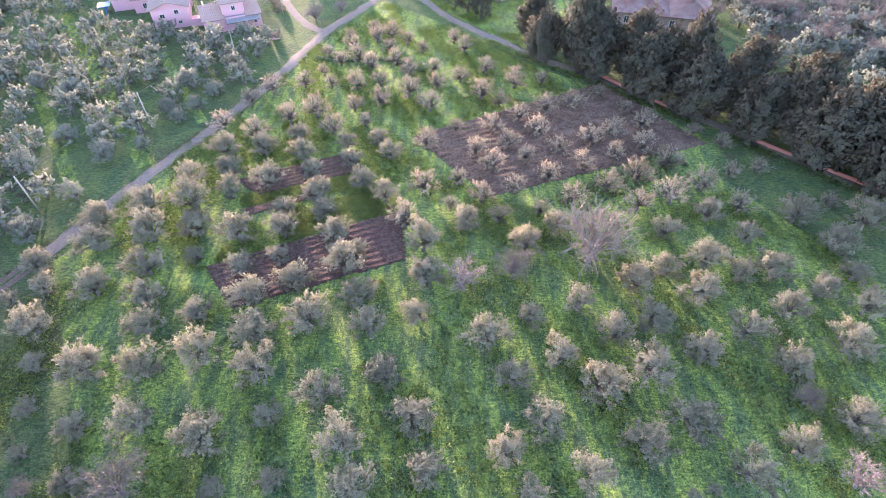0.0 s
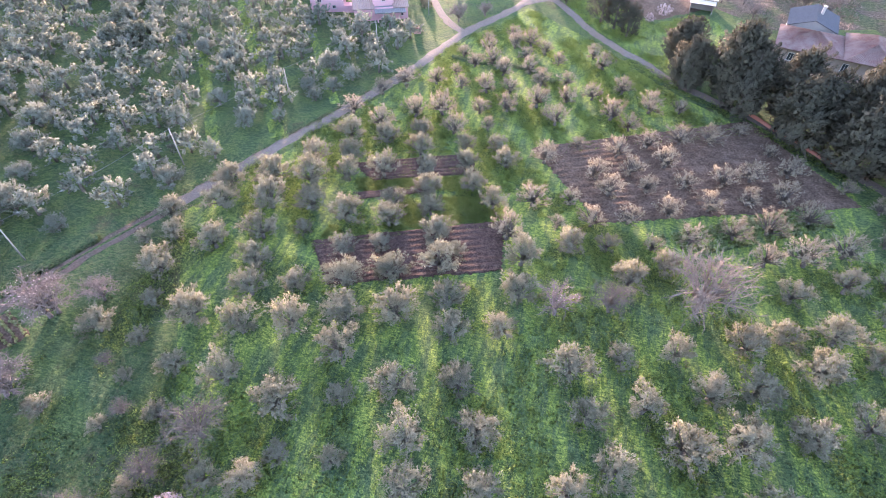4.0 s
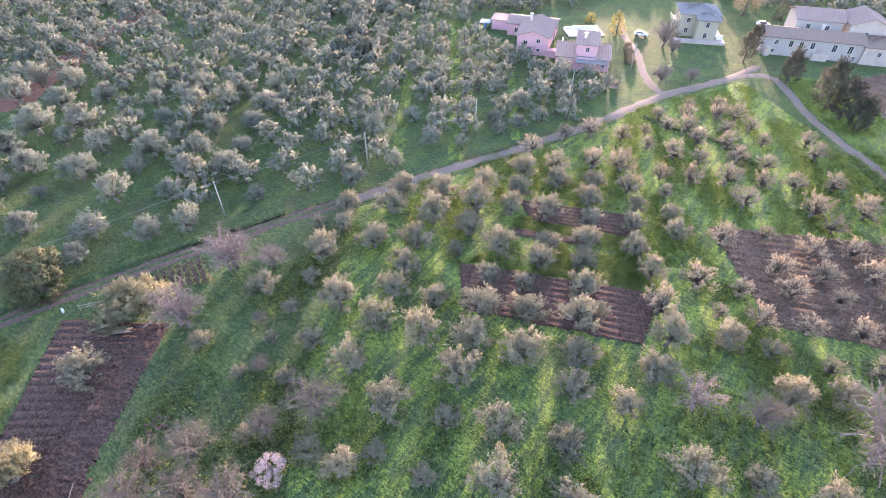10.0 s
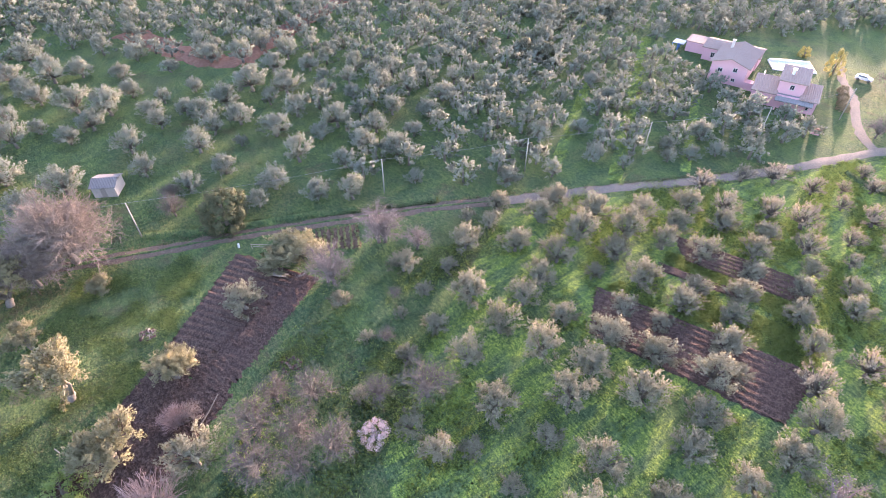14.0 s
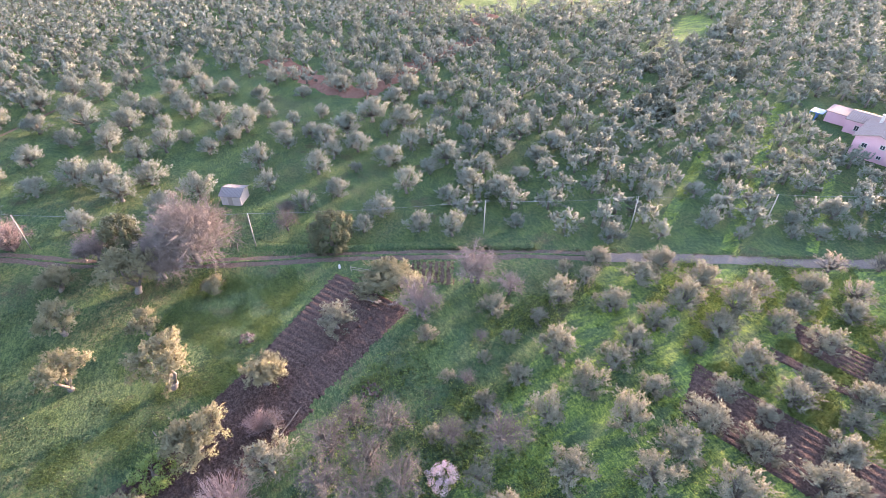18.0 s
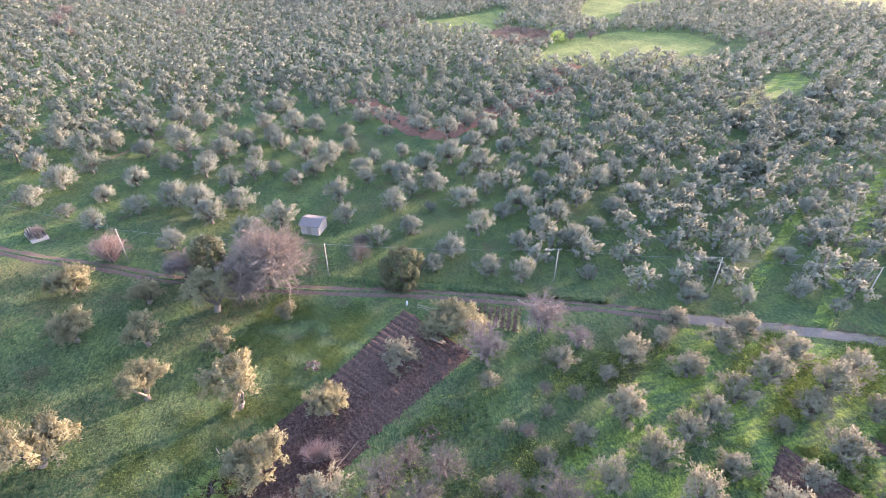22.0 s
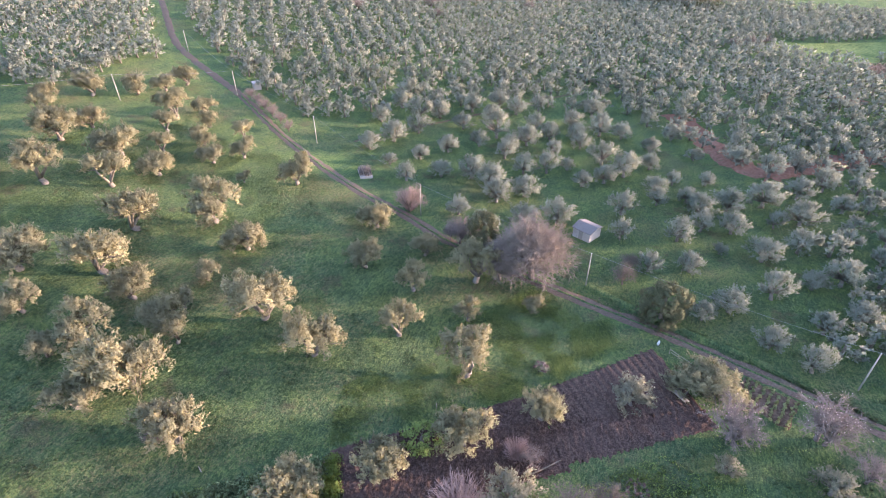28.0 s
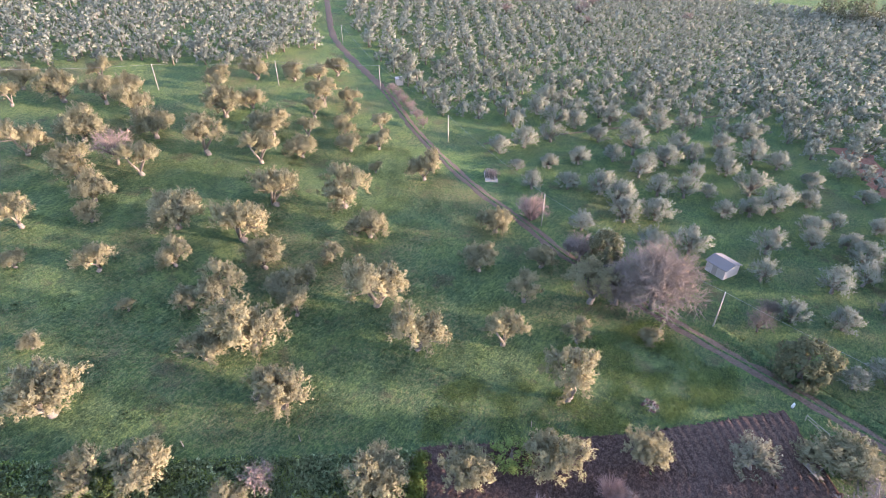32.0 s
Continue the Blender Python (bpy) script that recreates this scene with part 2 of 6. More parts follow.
SCRUB = leaf_material("dry pinkish scrub", (0.17, 0.125, 0.10), (0.28, 0.215, 0.175), (0.40, 0.32, 0.27), 0.3)
WEED = leaf_material("weed leaf", (0.158, 0.238, 0.072), (0.230, 0.320, 0.088), (0.33, 0.405, 0.105), 0.5)
CROP = leaf_material("crop leaf", (0.056, 0.090, 0.042), (0.088, 0.134, 0.057), (0.150, 0.195, 0.088), 0.4)
MEADOW_WEED = leaf_material("meadow weed", (0.15, 0.222, 0.072), (0.235, 0.315, 0.098), (0.35, 0.42, 0.125), 0.5)
BEAN = leaf_material("bean leaf", (0.11, 0.17, 0.085), (0.25, 0.33, 0.165), (0.43, 0.48, 0.26), 0.45)
CABBAGE = leaf_material("garden leaf", (0.13, 0.16, 0.07), (0.21, 0.245, 0.11), (0.31, 0.33, 0.17), 0.4)
DRY_GRASS = leaf_material("dry grass", (0.12, 0.10, 0.06), (0.22, 0.18, 0.11), (0.32, 0.27, 0.17), 0.3)
YELLOW_LEAF = leaf_material("yellow leaf", (0.20, 0.175, 0.05), (0.31, 0.275, 0.08), (0.42, 0.37, 0.13), 0.4)
PINK_WALL = plaster("pink plaster", (0.47, 0.275, 0.295), (0.38, 0.25, 0.255))
CREAM_WALL = plaster("cream plaster", (0.285, 0.265, 0.20), (0.26, 0.245, 0.19))
WHITE_WALL = plaster("white plaster", (0.29, 0.275, 0.255), (0.25, 0.225, 0.20), 0.8)
STONE_WALL = plaster("stone masonry", (0.36, 0.31, 0.27), (0.24, 0.20, 0.17), 0.7)
BROWN_STONE = plaster("brown stone masonry", (0.22, 0.175, 0.14), (0.15, 0.115, 0.09), 0.7)
FADED_TILE = tile_material("faded red roof tile", (0.095, 0.052, 0.044), (0.23, 0.145, 0.122), (0.26, 0.205, 0.18))
SLATE = tile_material("dark slate", (0.055, 0.056, 0.062), (0.125, 0.125, 0.132), (0.10, 0.098, 0.098))
RED_WALL = plaster("red brick wall", (0.42, 0.17, 0.12), (0.30, 0.16, 0.12), 0.5)
ROOF_TILE = tile_material("old roof tile", (0.15, 0.09, 0.075), (0.30, 0.20, 0.165), (0.24, 0.20, 0.18))
OLD_ROOF = tile_material("weathered roof tile", (0.125, 0.088, 0.068), (0.25, 0.192, 0.155), (0.19, 0.148, 0.122))
GREY_TILE = tile_material("grey roof tile", (0.12, 0.115, 0.113), (0.24, 0.230, 0.225), (0.19, 0.182, 0.176))
PALE_TILE = tile_material("pale roof tile", (0.15, 0.102, 0.086), (0.31, 0.236, 0.204), (0.26, 0.205, 0.178))
GLASS_DARK = material("window glass", lambda n: n.surface((0.03, 0.035, 0.04), 0.12, spec=0.6))
FRAME = plain("painted frame", (0.45, 0.42, 0.38))
WHITE_PAINT = plain("white paint", (0.60, 0.59, 0.57), 0.5, vary=0.1)
CONCRETE = plain("weathered concrete", (0.42, 0.40, 0.37), 0.9)
POLE_CONCRETE = plain("lichened pole concrete", (0.30, 0.28, 0.245), 0.9)
WIRE = plain("cable", (0.26, 0.26, 0.27), 0.6)
METAL = plain("zinc sheet", (0.165, 0.145, 0.135), 0.75, 0.1)
WOOD = plain("grey wood", (0.30, 0.26, 0.22), 0.9, scale=8.0)
RUBBER = plain("rubber", (0.03, 0.03, 0.03), 0.8)
BLUE_SHEET = plain("blue sheet", (0.08, 0.22, 0.45), 0.6)


# ---- building blocks ----
def mesh_from(name, verts, faces, mat, smooth=False):
    me = bpy.data.meshes.new(name)
    me.from_pydata([tuple(v) for v in verts], [], faces)
    if smooth:
        me.polygons.foreach_set("use_smooth", [True] * len(me.polygons))
    me.materials.append(mat)
    me.update()
    return me


def part(name, me, parent, label=""):
    ob = new(name, me)
    ob.parent = parent
    return tagged(ob, label)


class Solid:
    """Collects boxes, tubes and sheets into one mesh."""

    def __init__(self):
        self.v, self.f = [], []

    def box(self, x0, y0, z0, x1, y1, z1, m=None):
        k = len(self.v)
        pts = [Vector((x, y, z)) for z in (z0, z1) for y in (y0, y1) for x in (x0, x1)]
        self.v += [m @ p for p in pts] if m else pts
        self.f += [tuple(k + i for i in q) for q in ((0, 2, 3, 1), (4, 5, 7, 6), (0, 1, 5, 4), (2, 6, 7, 3), (0, 4, 6, 2), (1, 3, 7, 5))]
        return self

    def tube(self, path, radii, sides=6):
        k, n = len(self.v), len(path)
        for i, p in enumerate(path):
            ahead = Vector(path[min(i + 1, n - 1)]) - Vector(path[max(i - 1, 0)])
            q = ahead.to_track_quat("Z", "Y")
            for s in range(sides):
                a = 2 * math.pi * s / sides
                self.v.append(Vector(p) + q @ Vector((math.cos(a) * radii[i], math.sin(a) * radii[i], 0)))
        for i in range(n - 1):
            for s in range(sides):
                t = (s + 1) % sides
                self.f.append((k + i * sides + s, k + i * sides + t, k + (i + 1) * sides + t, k + (i + 1) * sides + s))
        self.f.append(tuple(k + (n - 1) * sides + s for s in range(sides)))
        self.f.append(tuple(k + sides - 1 - s for s in range(sides)))
        return self

    def quad(self, *pts):
        k = len(self.v)
        self.v += [Vector(p) for p in pts]
        self.f.append(tuple(range(k, k + len(pts))))
        return self

    def mesh(self, name, mat, smooth=False):
        return mesh_from(name, self.v, self.f, mat, smooth)


def leaves(rng, centres, length, width, up=0.35, heart=None, full=False, outs=None):
    """Pointed leaves or shoots at the given centres (n x 3 array), turned away from heart: vertices and triangles as arrays."""
    n = len(centres)
    d = rng.normal(size=(n, 3))
    d[:, 2] += up * 2
    if heart is not None:
        out = centres - np.array(heart)
        d = d * 0.85 + out / (np.linalg.norm(out, axis=1)[:, None] + 1e-6) * 0.9
    d /= np.linalg.norm(d, axis=1)[:, None]
    s = np.cross(d, rng.normal(size=(n, 3)))
    if outs is not None:
        out = centres - np.array(heart)
        soft = outs / (np.linalg.norm(outs, axis=1)[:, None] + 1e-6) + 0.6 * out / (np.linalg.norm(out, axis=1)[:, None] + 1e-6)
        o = soft + rng.normal(size=(n, 3)) * 0.5
        soft = soft * 0.8 + o * 0.2
        soft /= np.linalg.norm(soft, axis=1)[:, None] + 1e-6
        o /= np.linalg.norm(o, axis=1)[:, None] + 1e-6
        d = rng.normal(size=(n, 3)) + [0, 0, up]
        d = d - o * np.sum(d * o, axis=1)[:, None]
        d = d / (np.linalg.norm(d, axis=1)[:, None] + 1e-6) + o * 0.45
        d /= np.linalg.norm(d, axis=1)[:, None]
        s = np.cross(d, o)
    s /= np.linalg.norm(s, axis=1)[:, None] + 1e-9
    ln = length * rng.uniform(0.7, 1.3, (n, 1))
    wd = width * rng.uniform(0.7, 1.3, (n, 1))
    if not full:
        v = np.stack([centres - d * ln / 2 - s * wd / 2, centres - d * ln / 2 + s * wd / 2, centres + d * ln / 2], 1).reshape(-1, 3)
        f = np.arange(3 * n).reshape(-1, 3)
        return (v, f) if outs is None else (v, f, np.repeat(soft, 3, 0))
    v = np.stack([centres - d * ln / 2, centres + s * wd / 2, centres + d * ln / 2, centres - s * wd / 2 + np.cross(d, s) * wd * 0.35], 1).reshape(-1, 3)
    k = np.arange(n)[:, None] * 4
    return v, np.concatenate([k + [0, 1, 2], k + [0, 2, 3]], 0)


def array_mesh(name, v, f, mat, normals=None):
    me = bpy.data.meshes.new(name)
    n, m = len(v), len(f)
    me.vertices.add(n), me.loops.add(3 * m), me.polygons.add(m)
    me.vertices.foreach_set("co", np.ascontiguousarray(v, dtype=np.float32).ravel())
    me.loops.foreach_set("vertex_index", np.ascontiguousarray(f, dtype=np.int32).ravel())
    me.polygons.foreach_set("loop_start", np.arange(m, dtype=np.int32) * 3)
    me.materials.append(mat)
    me.update(calc_edges=True)
    if normals is not None:
        me.polygons.foreach_set("use_smooth", np.ones(m, dtype=bool))
        me.normals_split_custom_set_from_vertices(normals.tolist())
    return me


def blob(rng, n, centre, rx, ry, rz):
    p = rng.normal(size=(n, 3))
    p /= np.linalg.norm(p, axis=1)[:, None]
    return np.array(centre) + p * rng.uniform(0.35, 1.0, (n, 1)) ** 0.5 * [rx, ry, rz]


# ---- olive trees: crown one metre across, scaled when planted ----
def fan(rng, base, tip, heart, shoots, per, reach, thin=0.03, stray=0.3):
    """Leafy shoots fanning out from a limb's end: places of the leaves, their ways and their soft outward normals."""
    base, tip, heart = np.array(base), np.array(tip), np.array(heart)
    out = (tip - heart) / (np.linalg.norm(tip - heart) + 1e-6)
    places, ways, softs = [], [], []
    for _ in range(shoots):
        way = out * 0.8 + rng.normal(size=3) * 0.42 + [0, 0, 0.35]
        way /= np.linalg.norm(way)
        start = base + (tip - base) * rng.uniform(0.1, 0.95) + rng.normal(size=3) * 0.022
        along = rng.uniform(0.0, 1.0, (per, 1)) ** 0.8
        p = start + way * reach * rng.uniform(0.6, 1.25) * along + rng.normal(size=(per, 3)) * thin * (1.35 - along)
        from_heart = p - heart
        places.append(p), ways.append(np.repeat(way[None], per, 0))
        softs.append(from_heart / (np.linalg.norm(from_heart, axis=1)[:, None] + 1e-6) * 0.9 + out * 0.3 + way * 0.3 + rng.normal(size=(per, 3)) * stray)
    return np.concatenate(places), np.concatenate(ways), np.concatenate(softs)


def shoot_leaves(rng, fans, length, width):
    """One slim leaf at every place of the fans: vertices, triangles and normals."""
    p, w, o = [np.concatenate([f[k] for f in fans]) for k in range(3)]
    o /= np.linalg.norm(o, axis=1)[:, None]
    d = w + rng.normal(size=p.shape) * 0.55
    d /= np.linalg.norm(d, axis=1)[:, None]
    side = np.cross(d, o + rng.normal(size=p.shape) * 0.35)
    side /= np.linalg.norm(side, axis=1)[:, None] + 1e-6
    ln, wd = length * rng.uniform(0.65, 1.35, (len(p), 1)), width * rng.uniform(0.7, 1.3, (len(p), 1))
    v = np.stack([p - d * ln / 2 - side * wd / 2, p - d * ln / 2 + side * wd / 2, p + d * ln / 2], 1).reshape(-1, 3)
    return v, np.arange(len(v)).reshape(-1, 3), np.repeat(o, 3, 0)


def olive_shape(seed, clumps, shoots, per, leaf, wide, tall=0.95, reach=0.125, stray=0.42, limbs=3):
    rng = np.random.default_rng(seed)
    wood = Solid()
    lean = rng.normal(size=2) * 0.04
    fork = Vector((lean[0], lean[1], 0.17 * tall))
    heart = (lean[0], lean[1], 0.30 * tall)
    wood.tube([(0, 0, -0.05), (lean[0] * 0.3, lean[1] * 0.3, 0.06), fork], [0.062, 0.046, 0.036], 7)
    fans = []
    lobe, phase = rng.uniform(0.08, 0.24, 3), rng.uniform(0, 6.28, 3)
    for i in range(clumps):
        a = 2.399 * i + rng.normal() * 0.45
        swell = 1 + lobe[0] * math.sin(2 * a + phase[0]) + lobe[1] * math.sin(3 * a + phase[1]) + lobe[2] * math.sin(5 * a + phase[2])
        u = math.sqrt((i + 0.3) / clumps)
        rad = 0.42 * u * swell * rng.uniform(0.85, 1.1)
        z = tall * (0.34 + 0.48 * math.sqrt(max(0.0, 1 - u * u)) * rng.uniform(0.7, 1.12))
        if i % 4 == 3:
            z, rad = tall * rng.uniform(0.2, 0.42), rad * 0.95
        tip = Vector((math.cos(a) * rad, math.sin(a) * rad, z))
        base = fork.lerp(tip, 0.62) + Vector(rng.normal(size=3) * 0.02)
        if i % limbs == 0:
            wood.tube([fork, base + Vector((0, 0, -0.03)), tip], [0.021, 0.013, 0.004], 4)
        fans.append(fan(rng, base, tip, heart, shoots, max(2, int(per * rng.uniform(0.7, 1.3))), reach, 0.021, stray))
    return (wood, *shoot_leaves(rng, fans, leaf, wide))


OLIVES, SILVER_OLIVES, PRUNED_OLIVES = [], [], []
for seed in range(9):
    wood, v, f, soft = olive_shape(seed, (56, 62, 50, 64, 58, 48, 60, 52, 62)[seed], 7, 13, 0.040, 0.0185, (0.98, 0.9, 1.1, 0.84, 0.94, 1.15, 0.92, 1.02, 0.88)[seed])
    trunk = wood.mesh("olive trunk", OLIVE_BARK, True)
    OLIVES.append((trunk, array_mesh("olive crown", v, f, OLIVE_LEAF, soft)))
    SILVER_OLIVES.append((trunk, array_mesh("silver olive crown", v, f, HAZY_SILVER_LEAF, soft)))
for seed in range(20, 26):
    wood, v, f, soft = olive_shape(seed, 30, 5, 12, 0.048, 0.0175, 0.92, 0.15, 0.35, 1)
    PRUNED_OLIVES.append((wood.mesh("pruned olive trunk", BARE_BARK, True), array_mesh("pruned olive crown", v, f, PRUNED_LEAF, soft)))


# old trees: a thick trunk that parts into several leaning crowns
def old_olive_shape(seed, domes, tall):
    rng = np.random.default_rng(seed)
    wood = Solid()
    fork = Vector((rng.normal() * 0.03, rng.normal() * 0.03, 0.09 * tall))
    wood.tube([(0, 0, -0.05), (0, 0, 0.03), fork], [0.07, 0.05, 0.045], 8)
    fans, turn = [], rng.uniform(0, 6.28)
    for k in range(domes):
        a = turn + 6.283 * k / domes + rng.normal() * 0.35
        off = 0.21 * rng.uniform(0.75, 1.2)
        r, h = rng.uniform(0.22, 0.31), tall * rng.uniform(0.24, 0.54)
        c = Vector((math.cos(a) * off, math.sin(a) * off, h))
        wood.tube([fork, fork.lerp(c, 0.55) + Vector(rng.normal(size=3) * 0.03), c], [0.028, 0.019, 0.009], 6)
        for i in range(20):
            b, u = 2.399 * i + rng.normal() * 0.4, math.sqrt((i + 0.4) / 20)
            rad = r * u * rng.uniform(0.75, 1.15)
            z = h - 0.08 * tall + r * 1.05 * math.sqrt(max(0.0, 1 - u * u)) * rng.uniform(0.7, 1.15) + (0 if i % 4 else -0.15 * tall)
            tip = Vector((c.x + math.cos(b) * rad, c.y + math.sin(b) * rad, z))
            if i % 2 == 0:
                wood.tube([fork.lerp(c, 0.7), tip], [0.011, 0.003], 4)
            fans.append(fan(rng, c.lerp(tip, 0.45), tip, (c.x, c.y, h - 0.3 * r), 7, 15, 0.09, 0.020))
    return (wood, *shoot_leaves(rng, fans, 0.038, 0.0150))


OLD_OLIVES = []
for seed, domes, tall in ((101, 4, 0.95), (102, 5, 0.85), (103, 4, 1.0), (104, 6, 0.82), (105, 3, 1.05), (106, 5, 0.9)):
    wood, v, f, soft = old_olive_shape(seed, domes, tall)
    OLD_OLIVES.append((wood.mesh("old olive trunk", OLIVE_BARK, True), array_mesh("old olive crown", v, f, SUNWARM_OLD_LEAF, soft)))


PLANTED = []


def plant_olives(label, group, places, kinds=OLIVES, squash=0.88):
    for x, y, d in places:
        PLANTED.append((x, y))
        tree = new("olive_tree")
        kind = SILVER_OLIVES if group in ("west grove", "south-west grove") else PRUNED_OLIVES if group == "ploughed orchard" or group == "upper orchard" and y > 78 else kinds
        trunk, crown = kind[int(abs(x * 7.3 + y * 3.1)) % len(kind)]
        tree.matrix_world = Matrix.Translation(on_ground(x, y)) @ pose(0, 0, 0, 0, 0, (x * 37 + y * 53) % 360) @ Matrix.Scale(d * (1.05 if kind is SILVER_OLIVES else 1.10), 4) @ Matrix.Diagonal((1, 1, squash, 1))
        part("trunk", trunk, tree)
        part("crown", crown, tree)
        tagged(tree, label, "tree", group)


# ---- bare trees ----
def bare_shape(seed, limbs, twigs, fine, thin, wide=0.5, tall=0.8, low=0.45):
    rng = np.random.default_rng(seed)
    trunk, twig, tips = Solid(), Solid(), []
    fork = Vector((rng.normal() * 0.03, rng.normal() * 0.03, 0.18 * tall))
    trunk.tube([(0, 0, -0.05), fork], [0.036, 0.026], 7)
    for i in range(limbs):
        a = 2.399 * i + rng.normal() * 0.25
        u = math.sqrt((i + 0.5) / limbs)
        rad = wide * u * 0.80
        end = Vector((math.cos(a) * rad, math.sin(a) * rad, tall * (low + (0.9 - low) * math.sqrt(max(0, 1 - u * u)) * rng.uniform(0.6, 1.0))))
        mid = fork.lerp(end, 0.5) + Vector(rng.normal(size=3) * 0.035) + Vector((0, 0, 0.05 + 0.05 * u))
        trunk.tube([fork, fork.lerp(mid, 0.5) + Vector(rng.normal(size=3) * 0.015), mid, mid.lerp(end, 0.5) + Vector(rng.normal(size=3) * 0.015), end], [0.016, 0.013, 0.010, 0.006, 0.004], 4)
        for j in range(twigs):
            t = rng.uniform(0.35, 1.0)
            base = fork.lerp(mid, t * 2) if t < 0.5 else mid.lerp(end, t * 2 - 1)
            out = Vector((base.x, base.y, 0.12)).normalized() * 0.5
            way = (out + Vector(rng.normal(size=3)) * 0.75 + Vector((0, 0, 0.2))).normalized()
            far = base + way * rng.uniform(0.10, 0.20)
            tips.append(far)
            twig.tube([base, base.lerp(far, 0.5) + Vector(rng.normal(size=3) * 0.012), far], [thin, thin * 0.8, thin * 0.5], 3)
            for k in range(fine):
                b = base.lerp(far, rng.uniform(0.25, 1.0))
                w = way * 0.6 + Vector(rng.normal(size=3)) * 0.65
                twig.tube([b, b + w.normalized() * rng.uniform(0.05, 0.11)], [thin * 0.7, thin * 0.4], 3)
    return trunk, twig, tips


BARE = {}
for kind, mat, limbs, twigs, fine, thin in (("grey", BARE_BARK, 20, 13, 5, 0.0028), ("rosy", ROSY_BARK, 17, 12, 5, 0.0034), ("great", DULL_BARK, 46, 18, 7, 0.0025), ("fig", FIG_BARK, 24, 11, 3, 0.0038), ("brush", ROSY_BARK, 11, 7, 4, 0.0045), ("pale", BARE_BARK, 26, 14, 6, 0.0026), ("almond", ROSY_BARK, 13, 9, 4, 0.0042)):
    for seed in (1, 2, 3) if kind in ("grey", "rosy") else (1,):
        trunk, twig, tips = bare_shape(seed + limbs, limbs, twigs, fine, thin, tall=0.80 if kind == "great" else 0.75, low=0.14 if kind == "great" else 0.36)
        BARE.setdefault(kind, []).append((trunk.mesh("bare trunk", ROSY_BARK if kind == "almond" else FIG_BARK if kind in ("fig", "pale") else OLIVE_BARK if kind == "great" else BARE_BARK, True), twig.mesh("bare twigs", mat)))
        if kind == "almond":
            rng = np.random.default_rng(5)
            at = np.repeat(np.array([tuple(p) for p in tips]), 2, 0)
            BLOOM = array_mesh("almond blossom", *leaves(rng, at + rng.normal(size=at.shape) * 0.03, 0.015, 0.012, 0.5), BLOSSOM)


# a bush of upright shoots from one stool
def shoot_bush(seed, shoots):
    rng = np.random.default_rng(seed)
    stool, twig = Solid(), Solid()
    for i in range(shoots):
        a, u = 2.399 * i + rng.normal() * 0.3, math.sqrt((i + 0.5) / shoots)
        foot = Vector((math.cos(a) * 0.10 * u, math.sin(a) * 0.10 * u, -0.02))
        tip = Vector((math.cos(a) * 0.48 * u, math.sin(a) * 0.48 * u, (0.30 + 0.42 * math.sqrt(max(0.0, 1 - u * u))) * rng.uniform(0.7, 1.1)))
        mid = foot.lerp(tip, 0.5) + Vector((rng.normal() * 0.02, rng.normal() * 0.02, 0.06))
        (stool if i % 9 == 0 else twig).tube([foot, mid, tip], [0.008, 0.005, 0.002] if i % 9 == 0 else [0.0045, 0.0035, 0.0018], 3)
        for k in range(5):
            b = mid.lerp(tip, rng.uniform(-0.3, 0.9))
            w = (tip - mid).normalized() + Vector(rng.normal(size=3)) * 0.5
            twig.tube([b, b + w.normalized() * rng.uniform(0.07, 0.15)], [0.003, 0.0015], 3)
    return stool, twig


stool, twig = shoot_bush(7, 200)
BARE["bush"] = [(stool.mesh("bush stems", PINK_BARK, True), twig.mesh("bush shoots", PINK_BARK))]


def plant_bare(label, kind, places, name="bare_tree"):
    for x, y, d in places:
        tree = new(name)
        trunk, twig = BARE[kind][int(abs(x * 3.7 + y)) % len(BARE[kind])]
        tree.matrix_world = Matrix.Translation(on_ground(x, y)) @ pose(0, 0, 0, 0, 0, (x * 41 + y * 17) % 360) @ Matrix.Scale(d, 4)
        part("trunk", trunk, tree)
        part("branchwork", twig, tree)
        if kind == "almond":
            part("blossom", BLOOM, tree, "sparse pale pink blossom")
        tagged(tree, label, "tree", "bare trees")


